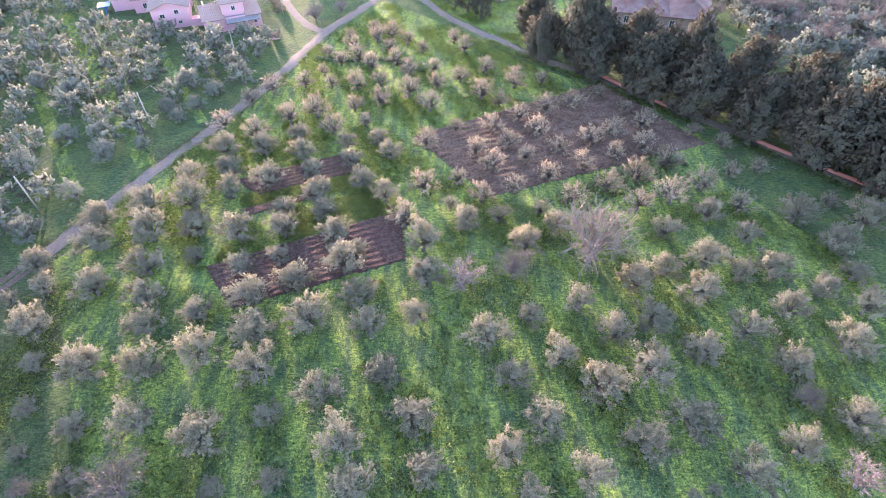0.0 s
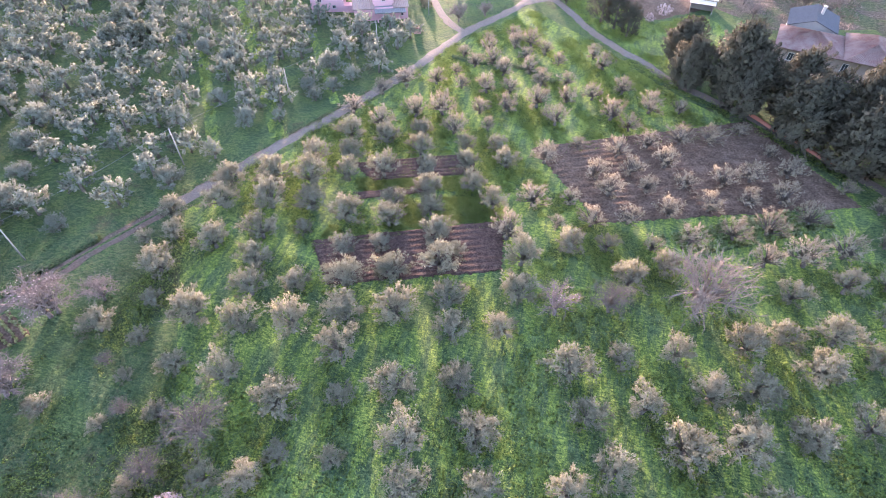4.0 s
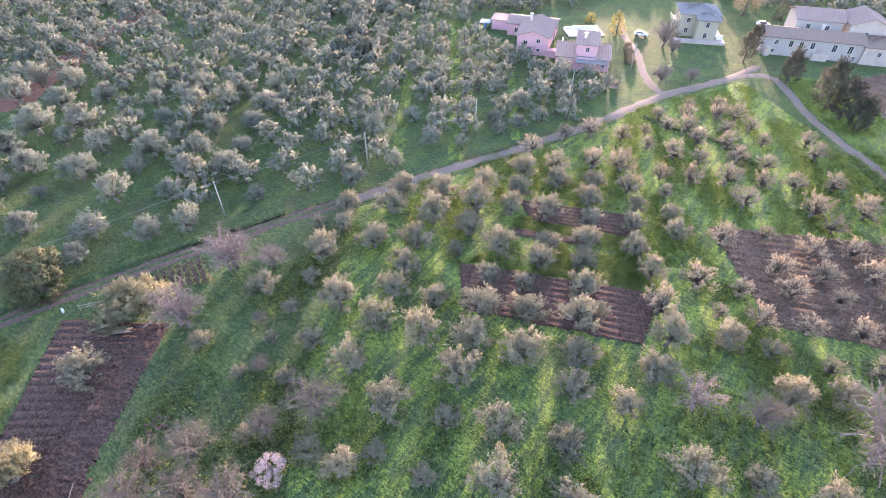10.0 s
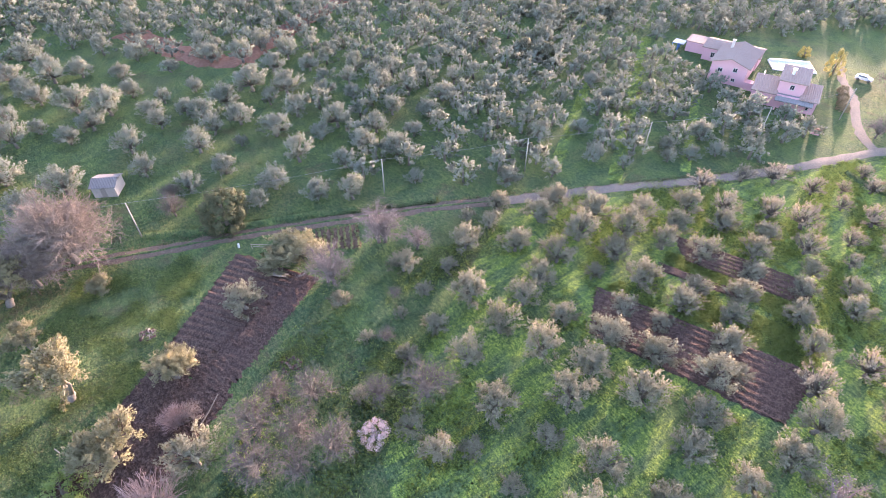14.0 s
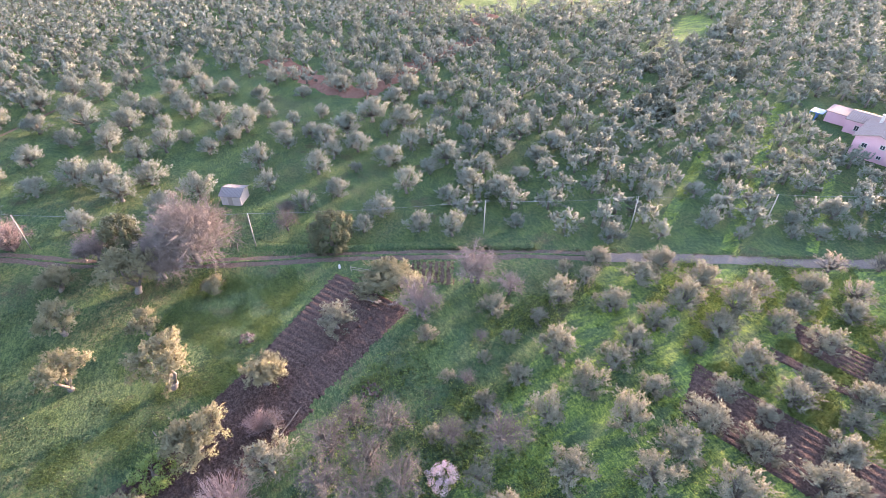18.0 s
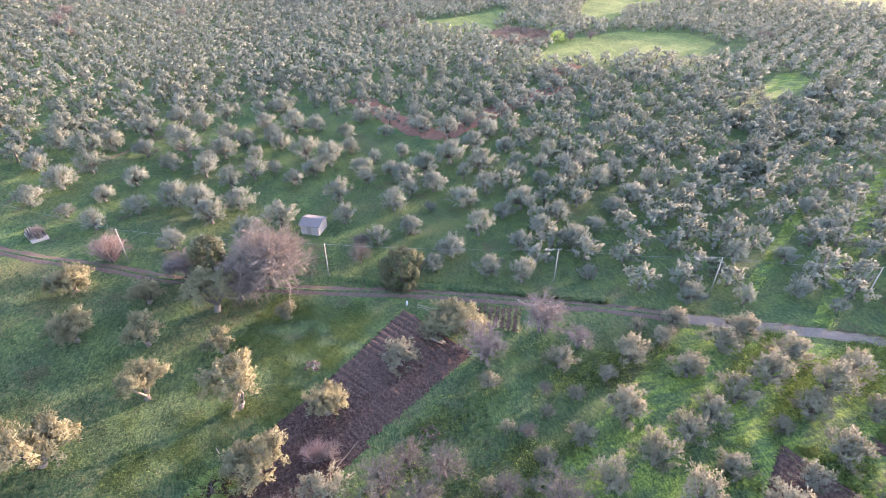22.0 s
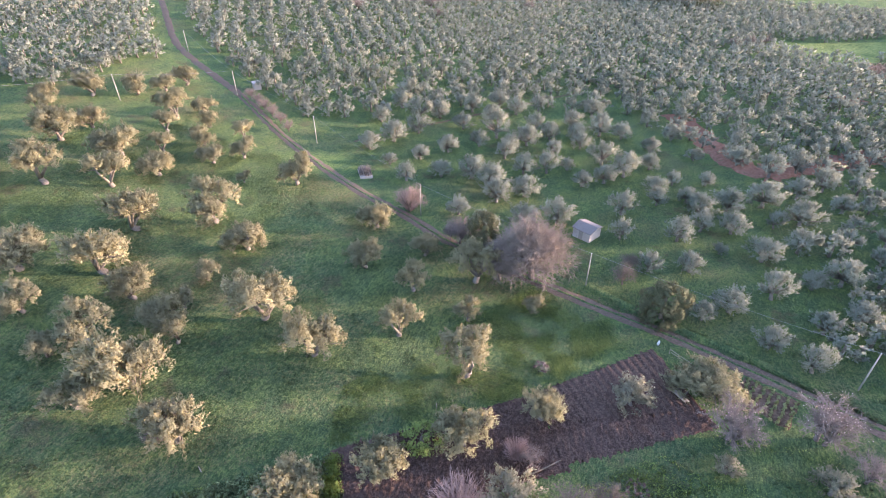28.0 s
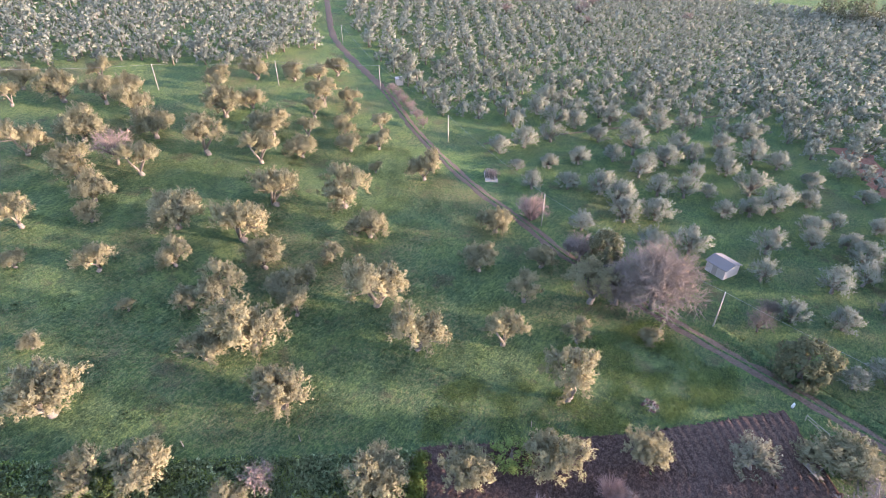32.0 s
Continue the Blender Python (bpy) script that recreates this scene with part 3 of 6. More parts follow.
# ---- dense leafy trees: evergreens, cypresses, pale willow, blossom ----
def leafy(name, label, x, y, wide, tall, mat, seed, n=5000, base=0.12, shape="round", leaf=0.3, bark=OLIVE_BARK, category="tree", group=""):
    rng = np.random.default_rng(seed)
    tree = new(name)
    tree.matrix_world = Matrix.Translation(on_ground(x, y))
    wood = Solid()
    wood.tube([(0, 0, -0.3), (0.05, 0, tall * 0.4), (0, 0.05, tall * 0.8)], [wide * 0.045 + 0.08, wide * 0.03 + 0.05, 0.03], 7)
    lean = rng.normal(size=2) * 0.06
    swirl, phase = rng.uniform(0.05, 0.22), rng.uniform(0, 6.28)
    lobes, outs = [], []
    count = max(34, int(wide * tall * 1.3))
    for i in range(count):
        u = (i + 0.5) / count
        h = base + (1 - base) * u
        if shape == "cone":
            r = wide / 2 * max(0.10, 1 - (max(0.0, h - 0.3) / 0.72) ** 2.2)
        else:
            r = wide / 2 * math.sqrt(max(0.02, 1 - (2 * (h - base) / (1 - base) - 0.85) ** 2 / 1.4))
        a = 2.399 * i + rng.normal() * 0.3
        rr = r * rng.uniform(0.55, 1.0) * (1 + swirl * math.sin(2 * a + phase + 4 * h))
        s = wide * rng.uniform(0.08, 0.15)
        c = (math.cos(a) * rr + lean[0] * h * tall, math.sin(a) * rr + lean[1] * h * tall, h * tall - s * 0.6)
        if i % 3 == 0:
            wood.tube([(0, 0, c[2] * 0.75), c], [0.05, 0.015], 4)
        lobes.append(blob(rng, n // count, c, s, s, s * (1.6 if shape == "cone" else 1.0)))
        outs.append(lobes[-1] - np.array(c) + [0, 0, s * 0.25])
    v, f, soft = leaves(rng, np.concatenate(lobes), leaf, leaf * 0.5, 0.9, (0, 0, tall * 0.35), False, np.concatenate(outs))
    part("trunk", wood.mesh("trunk", bark, True), tree)
    part("crown", array_mesh("crown", v, f, mat, soft), tree)
    return tagged(tree, label, category, group)



# cypresses: upswept sprays round a straight stem, one metre wide before scaling
def cypress(label, x, y, wide, tall, seed, group, base=0.12, tips=150, per=24):
    rng = np.random.default_rng(seed)
    h = tall / wide
    tree = new("cypress_tree")
    tree.matrix_world = Matrix.Translation(on_ground(x, y)) @ Matrix.Scale(wide, 4)
    wood = Solid().tube([(0, 0, -0.05), (0.01, 0, h * 0.4), (0, 0.01, h * 0.85)], [0.035, 0.024, 0.006], 7)
    leaders = [(rng.normal() * 0.10, rng.normal() * 0.10, rng.uniform(0.82, 1.0)) for _ in range(3)]
    swirl, phase = rng.uniform(0.06, 0.2), rng.uniform(0, 6.28)
    fans = []
    for i in range(tips):
        u = base + (1 - base) * ((i + 0.5) / tips) ** 0.9
        lx, ly, top = leaders[i % 3]
        r = 0.46 * (min(1.0, 0.55 + 2.2 * (u - base)) * max(0.0, 1 - (u / 1.02) ** 2.6)) ** 0.85
        a = 2.399 * i + rng.normal() * 0.3
        r *= rng.uniform(0.72, 1.08) * (1 + swirl * math.sin(2 * a + phase + 5 * u))
        tip = Vector((math.cos(a) * r + lx * u, math.sin(a) * r + ly * u, h * u * (top if u > 0.6 else 1.0)))
        limb = Vector((tip.x * 0.45, tip.y * 0.45, tip.z - 0.16))
        if i % 4 == 0:
            wood.tube([(0, 0, max(0.02, limb.z - 0.08)), limb, tip], [0.008, 0.006, 0.002], 4)
        fans.append(fan(rng, limb, tip, (lx * u * 0.6, ly * u * 0.6, tip.z - 0.30), 6, per, 0.13, 0.020, 0.25))
    v, f, soft = shoot_leaves(rng, fans, 0.034, 0.020)
    part("trunk", wood.mesh("cypress trunk", OLIVE_BARK, True), tree)
    part("crown", array_mesh("cypress crown", v, f, CYPRESS, soft), tree)
    return tagged(tree, label, "tree", group)


# ---- ground: one sheet to the horizon ----
GROUND_ROWS = sorted({*range(-420, 431, 6), -4000, -2500, -1500, -900, -600, 550, 800, 1500, 4000})


def ground_sheet():
    xs = sorted({*range(-420, 241, 12), -4000, -2500, -1500, -900, -600, 320, 450, 800, 1500, 4000})
    ys = GROUND_ROWS
    v = [(x, y, lift(max(y, -700))) for y in ys for x in xs]
    w = len(xs)
    f = [(j * w + i, j * w + i + 1, (j + 1) * w + i + 1, (j + 1) * w + i) for j in range(len(ys) - 1) for i in range(w - 1)]
    tagged(new("ground", mesh_from("ground", v, f, GRASS, True)), "green spring grass and yellow-green weeds under the groves", "ground", kind="structure")


ground_sheet()


def smooth_line(points, step=2.0):
    """The points joined by a smooth curve, one place every step metres."""
    p = [Vector((*q, 0)) for q in points]
    out = []
    for i in range(len(p) - 1):
        a, b, c, d = p[max(i - 1, 0)], p[i], p[i + 1], p[min(i + 2, len(p) - 1)]
        n = max(1, int((c - b).length / step))
        for k in range(n):
            t = k / n
            out.append(0.5 * (2 * b + (c - a) * t + (2 * a - 5 * b + 4 * c - d) * t * t + (3 * b - a - 3 * c + d) * t ** 3))
    return out + [p[-1]]


def strip(points, offsets, heights, name, mat, rough=0.0, seed=1, step=1.5):
    """A band along a line: offsets across it, and heights over the ground."""
    rng = np.random.default_rng(seed)
    line = smooth_line(points, step)
    v, f, w = [], [], len(offsets)
    for i, p in enumerate(line):
        ahead = (line[min(i + 1, len(line) - 1)] - line[max(i - 1, 0)]).normalized()
        side = Vector((ahead.y, -ahead.x, 0))
        for k, (o, h) in enumerate(zip(offsets, heights)):
            edge = rough if k in (0, w - 1) else rough * 0.3
            q = p + side * (o + rng.normal() * edge)
            v.append((q.x, q.y, lift(q.y) + h + (abs(rng.normal()) * rough * 0.15 if 0 < k < w - 1 else 0)))
    for i in range(len(line) - 1):
        for k in range(w - 1):
            a = i * w + k
            f.append((a, a + 1, a + w + 1, a + w))
    return mesh_from(name, v, f, mat, True)


ROAD = [(-235, -236), (-202, -200), (-163, -160), (-147, -137), (-130, -108), (-112, -82.5), (-98, -58), (-91, -41), (-85, -28), (-77, -4.5), (-72.7, 9.6), (-69, 20), (-65.6, 29.1),
        (-61, 40.3), (-56.4, 49.8), (-50.9, 62.5), (-45.5, 74), (-42, 81), (-33.6, 101.4), (-27.1, 120.8), (-18.9, 136), (-13.6, 150)]
LANE_HOUSES = [(-27.1, 120.8), (-31.5, 124.5), (-36, 131), (-41, 140.5), (-47.3, 148.2), (-54, 160)]
LANE_HEDGE = [(-16.5, 141), (-10, 145.5), (-4, 138), (0.2, 130.9), (7.4, 122.2), (13.1, 116.6), (18.1, 110.8), (26, 104.5), (33, 99.5), (42.7, 89.8), (52.4, 81), (59.2, 74), (69.5, 63.6), (84, 50)]
tagged(new("road", strip(ROAD[14:], (-1.2, -0.8, -0.3, 0.3, 0.8, 1.2), (0.01, 0.05, 0.10, 0.10, 0.05, 0.01), "road", GRAVEL, 0.14)), "narrow grey gravel farm track with worn wheel ruts", "road", kind="structure")
tagged(new("road_south", strip(ROAD[:15], (-1.2, -0.85, -0.3, 0.3, 0.85, 1.2), (0.01, 0.05, 0.10, 0.10, 0.05, 0.01), "road south", DIRT, 0.16)), "narrow brown dirt track with worn wheel ruts", "road", kind="structure")
tagged(new("road_crown", strip(ROAD[4:15], (-0.32, -0.12, 0.12, 0.32), (0.08, 0.16, 0.16, 0.08), "road crown", GRASS, 0.12, 9)), "strip of grass between the wheel ruts", "grass strip", kind="structure")
tagged(new("road_path", strip([(-118, -66), (-124.3, -62.7), (-145.9, -47.6), (-175.7, -26.9), (-186, -19)], (-0.35, -0.1, 0.1, 0.35), (0.01, 0.04, 0.04, 0.01), "road path", DIRT, 0.08)), "faint trodden path through the olives", "path", kind="structure")
tagged(new("road_lane", strip(LANE_HOUSES, (-1.0, -0.5, 0.5, 1.0), (0.015, 0.055, 0.055, 0.015), "road lane", GRAVEL, 0.12)), "pale gravel lane to the pink houses", "road", kind="structure")
tagged(new("road_hedge", strip(LANE_HEDGE, (-1.1, -0.5, 0.5, 1.1), (0.015, 0.06, 0.06, 0.015), "road hedge", GRAVEL, 0.14)), "grey gravel lane along the cypress hedge", "road", kind="structure")


# ---- ploughed plots with real ridges ----
def inside(poly, x, y):
    hit = False
    for (ax, ay), (bx, by) in zip(poly, poly[1:] + poly[:1]):
        if (ay > y) != (by > y) and x < (bx - ax) * (y - ay) / (by - ay) + ax:
            hit = not hit
    return hit


def plot(name, label, quad, mat, pitch=0.9, height=0.16, along=0, cell=0.3, rough=0.05, seed=3, even=3.0):
    """A tilled plot between four corners; ridges run along side 0-1 (along=0) or 1-2 (along=1)."""
    rng = np.random.default_rng(seed)
    a, b, c, d = [Vector((*q, 0)) for q in quad]
    lu, lv = (b - a).length, (d - a).length
    nu, nv = int(lu / (cell * even if along == 0 else cell)), int(lv / (cell if along == 0 else cell * even))
    v, f = [], []
    wob = rng.normal(size=(nv + 1, nu + 1)) * rough
    for j in range(nv + 1):
        for i in range(nu + 1):
            s, t = i / nu, j / nv
            edge = i in (0, nu) or j in (0, nv)
            p = a.lerp(b, s).lerp(d.lerp(c, s), t)
            across = (t * lv if along == 0 else s * lu) + 0.25 * math.sin((s * lu if along == 0 else t * lv) * 0.13)
            h = height * abs(math.sin(math.pi * across / pitch)) ** 0.6 + 0.05 + wob[j, i]
            q = (p.x + rng.normal() * 0.25, p.y + rng.normal() * 0.25) if edge else (p.x, p.y)
            v.append((*q, lift(q[1]) + (-0.06 if edge else max(0.02, h))))
    w = nu + 1
    f = [(j * w + i, j * w + i + 1, (j + 1) * w + i + 1, (j + 1) * w + i) for j in range(nv) for i in range(nu)]
    return tagged(new(name, mesh_from(name, v, f, mat, True)), label, "field", kind="structure")


plot("ploughed_plot", "dark brown plot thrown up in straight ridges", [(-68.8, 8.0), (-53.7, -7.7), (-50.0, -4.2), (-58.5, 14.7)], SOIL, 1.15, 0.30, 1, 0.14, 0.015, 3, 4.0)
plot("clod_plot", "dark red-brown freshly turned soil in rough clods", [(-54.5, -7.2), (-37.4, -28.4), (-27.0, -25.0), (-44.6, -0.4)], SOIL, 0.75, 0.05, 1, 0.2, 0.13, 4, 1.2)
plot("clod_plot", "dark red-brown freshly turned soil in rough clods", [(-59.4, 14.6), (-50.9, -4.6), (-44.4, -1.6), (-56.6, 16.4)], SOIL, 0.75, 0.05, 1, 0.2, 0.13, 5, 1.2)
plot("ploughed_strip", "brown ploughed strip with fine furrows among olives", [(-32.9, 48.5), (-6.4, 60.2), (-4.9, 50.0), (-27.2, 41.4)], SOIL, 1.05, 0.14, 0, 0.15, 0.03, 6)
plot("ploughed_strip", "brown ploughed strip with fine furrows among olives", [(-34.0, 67.2), (-14.6, 75.4), (-13.2, 69.8), (-29.0, 63.6)], SOIL, 1.05, 0.13, 0, 0.16, 0.03, 7)
plot("ploughed_strip", "brown ploughed orchard floor with fine furrows", [(-5.6, 79.4), (32.2, 98.6), (46.6, 77.4), (7.2, 63.2)], FALLOW, 1.35, 0.17, 0, 0.2, 0.04, 8)
plot("ploughed_strip", "thin brown ploughed strip beside lush weeds", [(-31.0, 60.2), (-19.0, 65.6), (-18.4, 63.6), (-29.6, 58.4)], SOIL, 0.9, 0.09, 0, 0.3, 0.04, 17)
plot("vegetable_plot", "small grey-brown vegetable bed beside the track", [(-67.4, 20.4), (-62.3, 18.2), (-58.6, 24.4), (-64.8, 27.0)], FALLOW, 0.9, 0.05, 0, 0.3, 0.03, 9)
plot("fallow_plot", "grey-brown fallow plot behind the farmhouse", [(3.6, 152.5), (15.0, 138.4), (29.5, 150), (15.0, 171)], FALLOW, 1.2, 0.15, 0, 0.6, 0.05, 10)
for line in ([(-176, 12), (-165, 17), (-155, 21.1), (-144.2, 26.1), (-138.4, 34)], [(-139, 32), (-145.8, 40.6), (-156, 55), (-164.8, 69.5), (-171, 84)], [(-186, 86), (-196, 98)], [(-213, 62), (-206, 70)]):
    tagged(new("red_earth", strip(line, (-4.2, -2.5, 0, 2.5, 4.2), (-0.02, 0.05, 0.06, 0.05, -0.02), "red earth", RED_SOIL, 0.9, 11)), "bare reddish earth between the olive rows", "earth", kind="structure")


# ---- wide groves, too many trees to count ----
def grove(name, label, poly, row_yaw, gap, step, keep_out, seed, clumps, shoots, per, leaf, near=None, size=(4.6, 6.4), limit=400, gap_fill=False):
    rng = np.random.default_rng(seed)
    shapes = []
    for k in range(5):
        shapes.append(olive_shape(40 + k, clumps, shoots, per, leaf, leaf * 0.62, 0.86, 0.125, 0.3)[1:])
    stem = Solid().tube([(0, 0, -0.04), (0.02, 0, 0.45)], [0.05, 0.03], 4)
    sv = np.array([tuple(p) for p in stem.v])
    sf = np.array([t for q in stem.f for t in ((q[0], q[1], q[2]), (q[0], q[2], q[3]))])
    c, s = math.cos(radians(row_yaw)), math.sin(radians(row_yaw))
    vs, fs, ns, tv, tf, k, kt = [], [], [], [], [], 0, 0
    taken = [p for p in PLANTED]
    spots = [(i + h, j + h) for h in ((0, 0.5) if gap_fill else (0,)) for i in range(-110, 111) for j in range(-110, 111)]
    for i, j in spots:
        u, w = i * gap + rng.normal() * 0.55, j * step + rng.normal() * 0.6
        d = rng.uniform(*size)
        turn, pick, miss = rng.uniform(0, 6.28), int(rng.integers(5)), rng.uniform()
        x, y = -120 + c * u - s * w, 60 + s * u + c * w
        if miss < 0.05 or not near(x, y) or math.hypot(x, y) > limit or not inside(poly, x, y) or any(inside(q, x, y) for q in keep_out):
            continue
        room = 3.85 if y > 58 else 4.1
        if any(abs(px - x) < room and abs(py - y) < room for px, py in taken):
            continue
        if gap_fill:
            taken.append((x, y))
        ct, st = math.cos(turn) * d, math.sin(turn) * d
        rot = np.array([[ct, -st, 0], [st, ct, 0], [0, 0, d * 0.88]])
        v, f, soft = shapes[pick]
        at = np.array([x, y, lift(y)])
        vs.append(v @ rot.T + at), fs.append(f + k), ns.append(soft @ rot.T / d)
        k += len(v)
        tv.append(sv @ rot.T + at), tf.append(sf + kt)
        kt += len(sv)
    if vs:
        g = new(name)
        part("crowns", array_mesh(name, np.concatenate(vs), np.concatenate(fs), HAZY_SILVER_LEAF, np.concatenate(ns)), g)
        part("trunks", array_mesh(name + " stems", np.concatenate(tv), np.concatenate(tf), OLIVE_BARK), g)
        for o in g.children:
            o["kind"] = "stuff"
        tagged(g, label, "trees", kind="stuff")
    return len(vs)


def band(line, half):
    left, right = [], []
    p = [Vector((*q, 0)) for q in line]
    for i, q in enumerate(p):
        a = (p[min(i + 1, len(p) - 1)] - p[max(i - 1, 0)]).normalized()
        left.append((q.x - a.y * half, q.y + a.x * half)), right.append((q.x + a.y * half, q.y - a.x * half))
    return left + right[::-1]


MEADOWS = [[(-204.1, 84.4), (-197.4, 94.5), (-197.6, 122.2), (-197, 154.1), (-212, 173.9), (-232, 172), (-243, 146), (-238, 125), (-236, 108), (-221, 97.5)],
           [(-265, 137.8), (-258, 150), (-284.8, 168), (-312, 226), (-338, 205), (-330, 171), (-282.7, 140.7)], [(-288.2, 46.1), (-272.8, 60), (-256.7, 78.1), (-266, 90), (-312.2, 113), (-297, 84)], [(-208, 166), (-212, 190), (-194, 172), (-184, 145), (-198, 146)]]
KEEP_OUT = [band(ROAD, 4.0), band([(-118, -66), (-145.9, -47.6), (-186, -19)], 2.5), *MEADOWS, band([(-50, 71), (-92, 131)], 2.2), band([(-58, 64), (-82, 98)], 2.0), band([(-44, 84), (-62, 112)], 1.6), [(-88, 130), (-67, 119.5), (-52, 116.5), (-36, 116.5), (-18, 122), (10, 170), (10, 205), (-60, 190), (-72, 160), (-86, 140)]]


def field(label, poly, mat, dz=0.05):
    """A flat stretch of other growth, lying just over the ground sheet."""
    bm = bmesh.new()
    bm.faces.new([bm.verts.new((x, y, 0.0)) for x, y in poly])
    for y in GROUND_ROWS:
        if min(p[1] for p in poly) < y < min(0.0, max(p[1] for p in poly)):
            bmesh.ops.bisect_plane(bm, geom=bm.verts[:] + bm.edges[:] + bm.faces[:], plane_co=(0, y, 0), plane_no=(0, 1, 0))
    for v in bm.verts:
        lower = max((r for r in GROUND_ROWS if r <= v.co.y + 1e-4), default=GROUND_ROWS[0])
        upper = min((r for r in GROUND_ROWS if r > v.co.y + 1e-4), default=lower + 1)
        v.co.z = lift(lower) + (lift(upper) - lift(lower)) * (v.co.y - lower) / (upper - lower) + dz
    me = bpy.data.meshes.new("meadow")
    bm.normal_update()
    if sum(f.normal.z for f in bm.faces) < 0:
        bmesh.ops.reverse_faces(bm, faces=bm.faces[:])
    bm.to_mesh(me)
    bm.free()
    me.materials.append(mat)
    tagged(new("meadow_ground", me), label, "meadow", kind="structure")


field("grass with yellow-green flowering weeds and painted sun lanes under the upper orchard", [(-54, 49.5), (-40.6, 79), (-31.6, 101), (-25.2, 119), (-15, 139), (2, 124), (17, 107), (32, 95), (49, 77), (44, 70), (60, 44), (50, 10), (20, 5), (-8, 5), (-27, 10), (-37, 22), (-46, 36)], WEEDY_SUNLANE, 0.012)
field("grass with yellow-green weeds and painted sun lanes between lane and fallow plot", [(-9, 149), (1, 132), (10, 121.5), (20, 111.5), (28, 116), (32, 140), (27, 146), (15, 136.5), (3, 151.5)], WEEDY_SUNLANE, 0.012)
for line, half in (([(-49.5, 71), (-92, 131)], 1.3), ([(-58, 64), (-82, 98)], 1.1), ([(-44, 84), (-62, 112)], 0.9)):
    field("grassy alley with yellow-green weeds and painted sun lanes between olive rows", band(line, half), WEEDY_SUNLANE, 0.014)
field("grazed meadow grass with straw patches toned as warm sun under old olives", [(-70, 5), (-37.6, -29.5), (-8.5, -66), (12, -100), (0, -160), (-60, -200), (-100, -160), (-148, -140), (-126, -107), (-108.5, -74), (-88.5, -38), (-77.5, -6)], SUNWARM_MEADOW, 0.011)
field("dry brown field with bare scrub behind the hedge", [(15.5, 172.5), (30.5, 151), (42, 141), (66, 148), (74, 118), (100, 90), (200, 150), (160, 240), (60, 215), (22, 198)], DRY_FIELD, 0.015)
for poly in MEADOWS[:3]:
    field("bright yellow-green meadow between the groves", poly, LUSH)
# small clearing, outlined and coloured after the green lens-flare ghost lying over it
CLEARING = [(-145, 140), (-154, 149), (-166, 165), (-165, 173), (-157, 171), (-147, 156), (-140, 145)]
KEEP_OUT.append(CLEARING)
field("small grassy clearing among the olive rows with green flare painted in", CLEARING, WEEDY_SUNLANE, 0.013)
BROWN_SCRUB = [(-255, 83), (-264, 95), (-250, 112), (-236, 106), (-226, 96), (-237, 82)]
KEEP_OUT.append(BROWN_SCRUB)
WEST = [(-55, 58), (-64, 40), (-80, 30), (-100, 36), (-120, 44), (-137, 34), (-152, 18), (-166, -8), (-164, -36), (-150, -52), (-122, -80), (-150, -125), (-172, -158), (-225, -212), (-420, -400),
        (-560, 0), (-440, 440), (-60, 440), (-60, 116), (-34, 116), (-39, 100), (-49, 76)]
SOUTH = [(-146, -150), (-116, -149), (-87, -178), (-66, -196), (-30, -208), (-60, -440), (-400, -440), (-215, -222)]
NORTH = [(-60, 190), (75, 212), (90, 260), (-60, 290)]
is_near = lambda x, y: math.hypot(x, y) < 205
is_far = lambda x, y: math.hypot(x, y) >= 205
EAST = [(64, 106), (96, 66), (150, 92), (120, 150), (74, 160)]


# ---- single olive trees, plot by plot ----
plant_olives("grey-green olive tree among yellow-green weeds", "upper orchard", [(-30.7, 40, 4.2), (-55.2, 42, 2.9), (-54.6, 48.1, 4.6), (-51.7, 44, 3.9), (-48.4, 51.8, 5.8), (-45.1, 43.8, 5.3), (-41.4, 53.7, 6.4), (-39.6, 47.3, 5.5), (-37.6, 42, 5.3), (-34.3, 49.8, 3.1), (-29, 54, 5.9), (-27, 47.3, 4.1), (-24.7, 42.1, 5.7), (-22.5, 49.6, 3.6), (-19.3, 45.1, 5.4), (-15.1, 53.5, 5.3), (-13.2, 47.5, 6), (-11.8, 51.2, 3.2), (-10.7, 42.6, 5.3), (-50.1, 56.6, 5.5), (-43.9, 59.5, 6.2), (-39.4, 65.8, 5.4), (-37.5, 60.3, 6.2), (-35.6, 55, 5.4)])
plant_olives("grey-green olive tree among yellow-green weeds", "upper orchard", [(-32.5, 63, 4.7), (-27.4, 65.4, 5.3), (-23.8, 58.8, 4.5), (-22.8, 54.5, 4.9), (-19.3, 62.7, 5.2), (-17.5, 58.4, 4.5), (-12.7, 65.8, 4.8), (-8.8, 62.2, 4.6), (-36.5, 73.7, 5.7), (-34.3, 68.6, 4.9), (-30.2, 74.6, 5.1), (-24.8, 77.8, 4.6), (-23.4, 72.6, 5), (-20.8, 68, 4.3), (-16.4, 76.1, 3.9), (-15.1, 71, 4.4), (-11, 77.2, 3.9), (-8.7, 73, 4.4), (-39.3, 81.8, 4.7), (-36.3, 89.8, 4.3), (-32.5, 79, 5.3), (-27.8, 83.7, 5.5), (-23, 85.6, 6.2), (-19.5, 80.2, 5.3)])
plant_olives("grey-green olive tree among yellow-green weeds", "upper orchard", [(-16.5, 87.9, 4.2), (-13.9, 82.9, 3.4), (-32.9, 94, 5.1), (-27.1, 96.1, 4.5), (-24.2, 101.2, 3.1), (-21.9, 96, 3.7), (-11.6, 90, 5), (-11.3, 111.1, 4.1), (-20.7, 117.3, 3.4), (-15.4, 120.2, 4.3)])
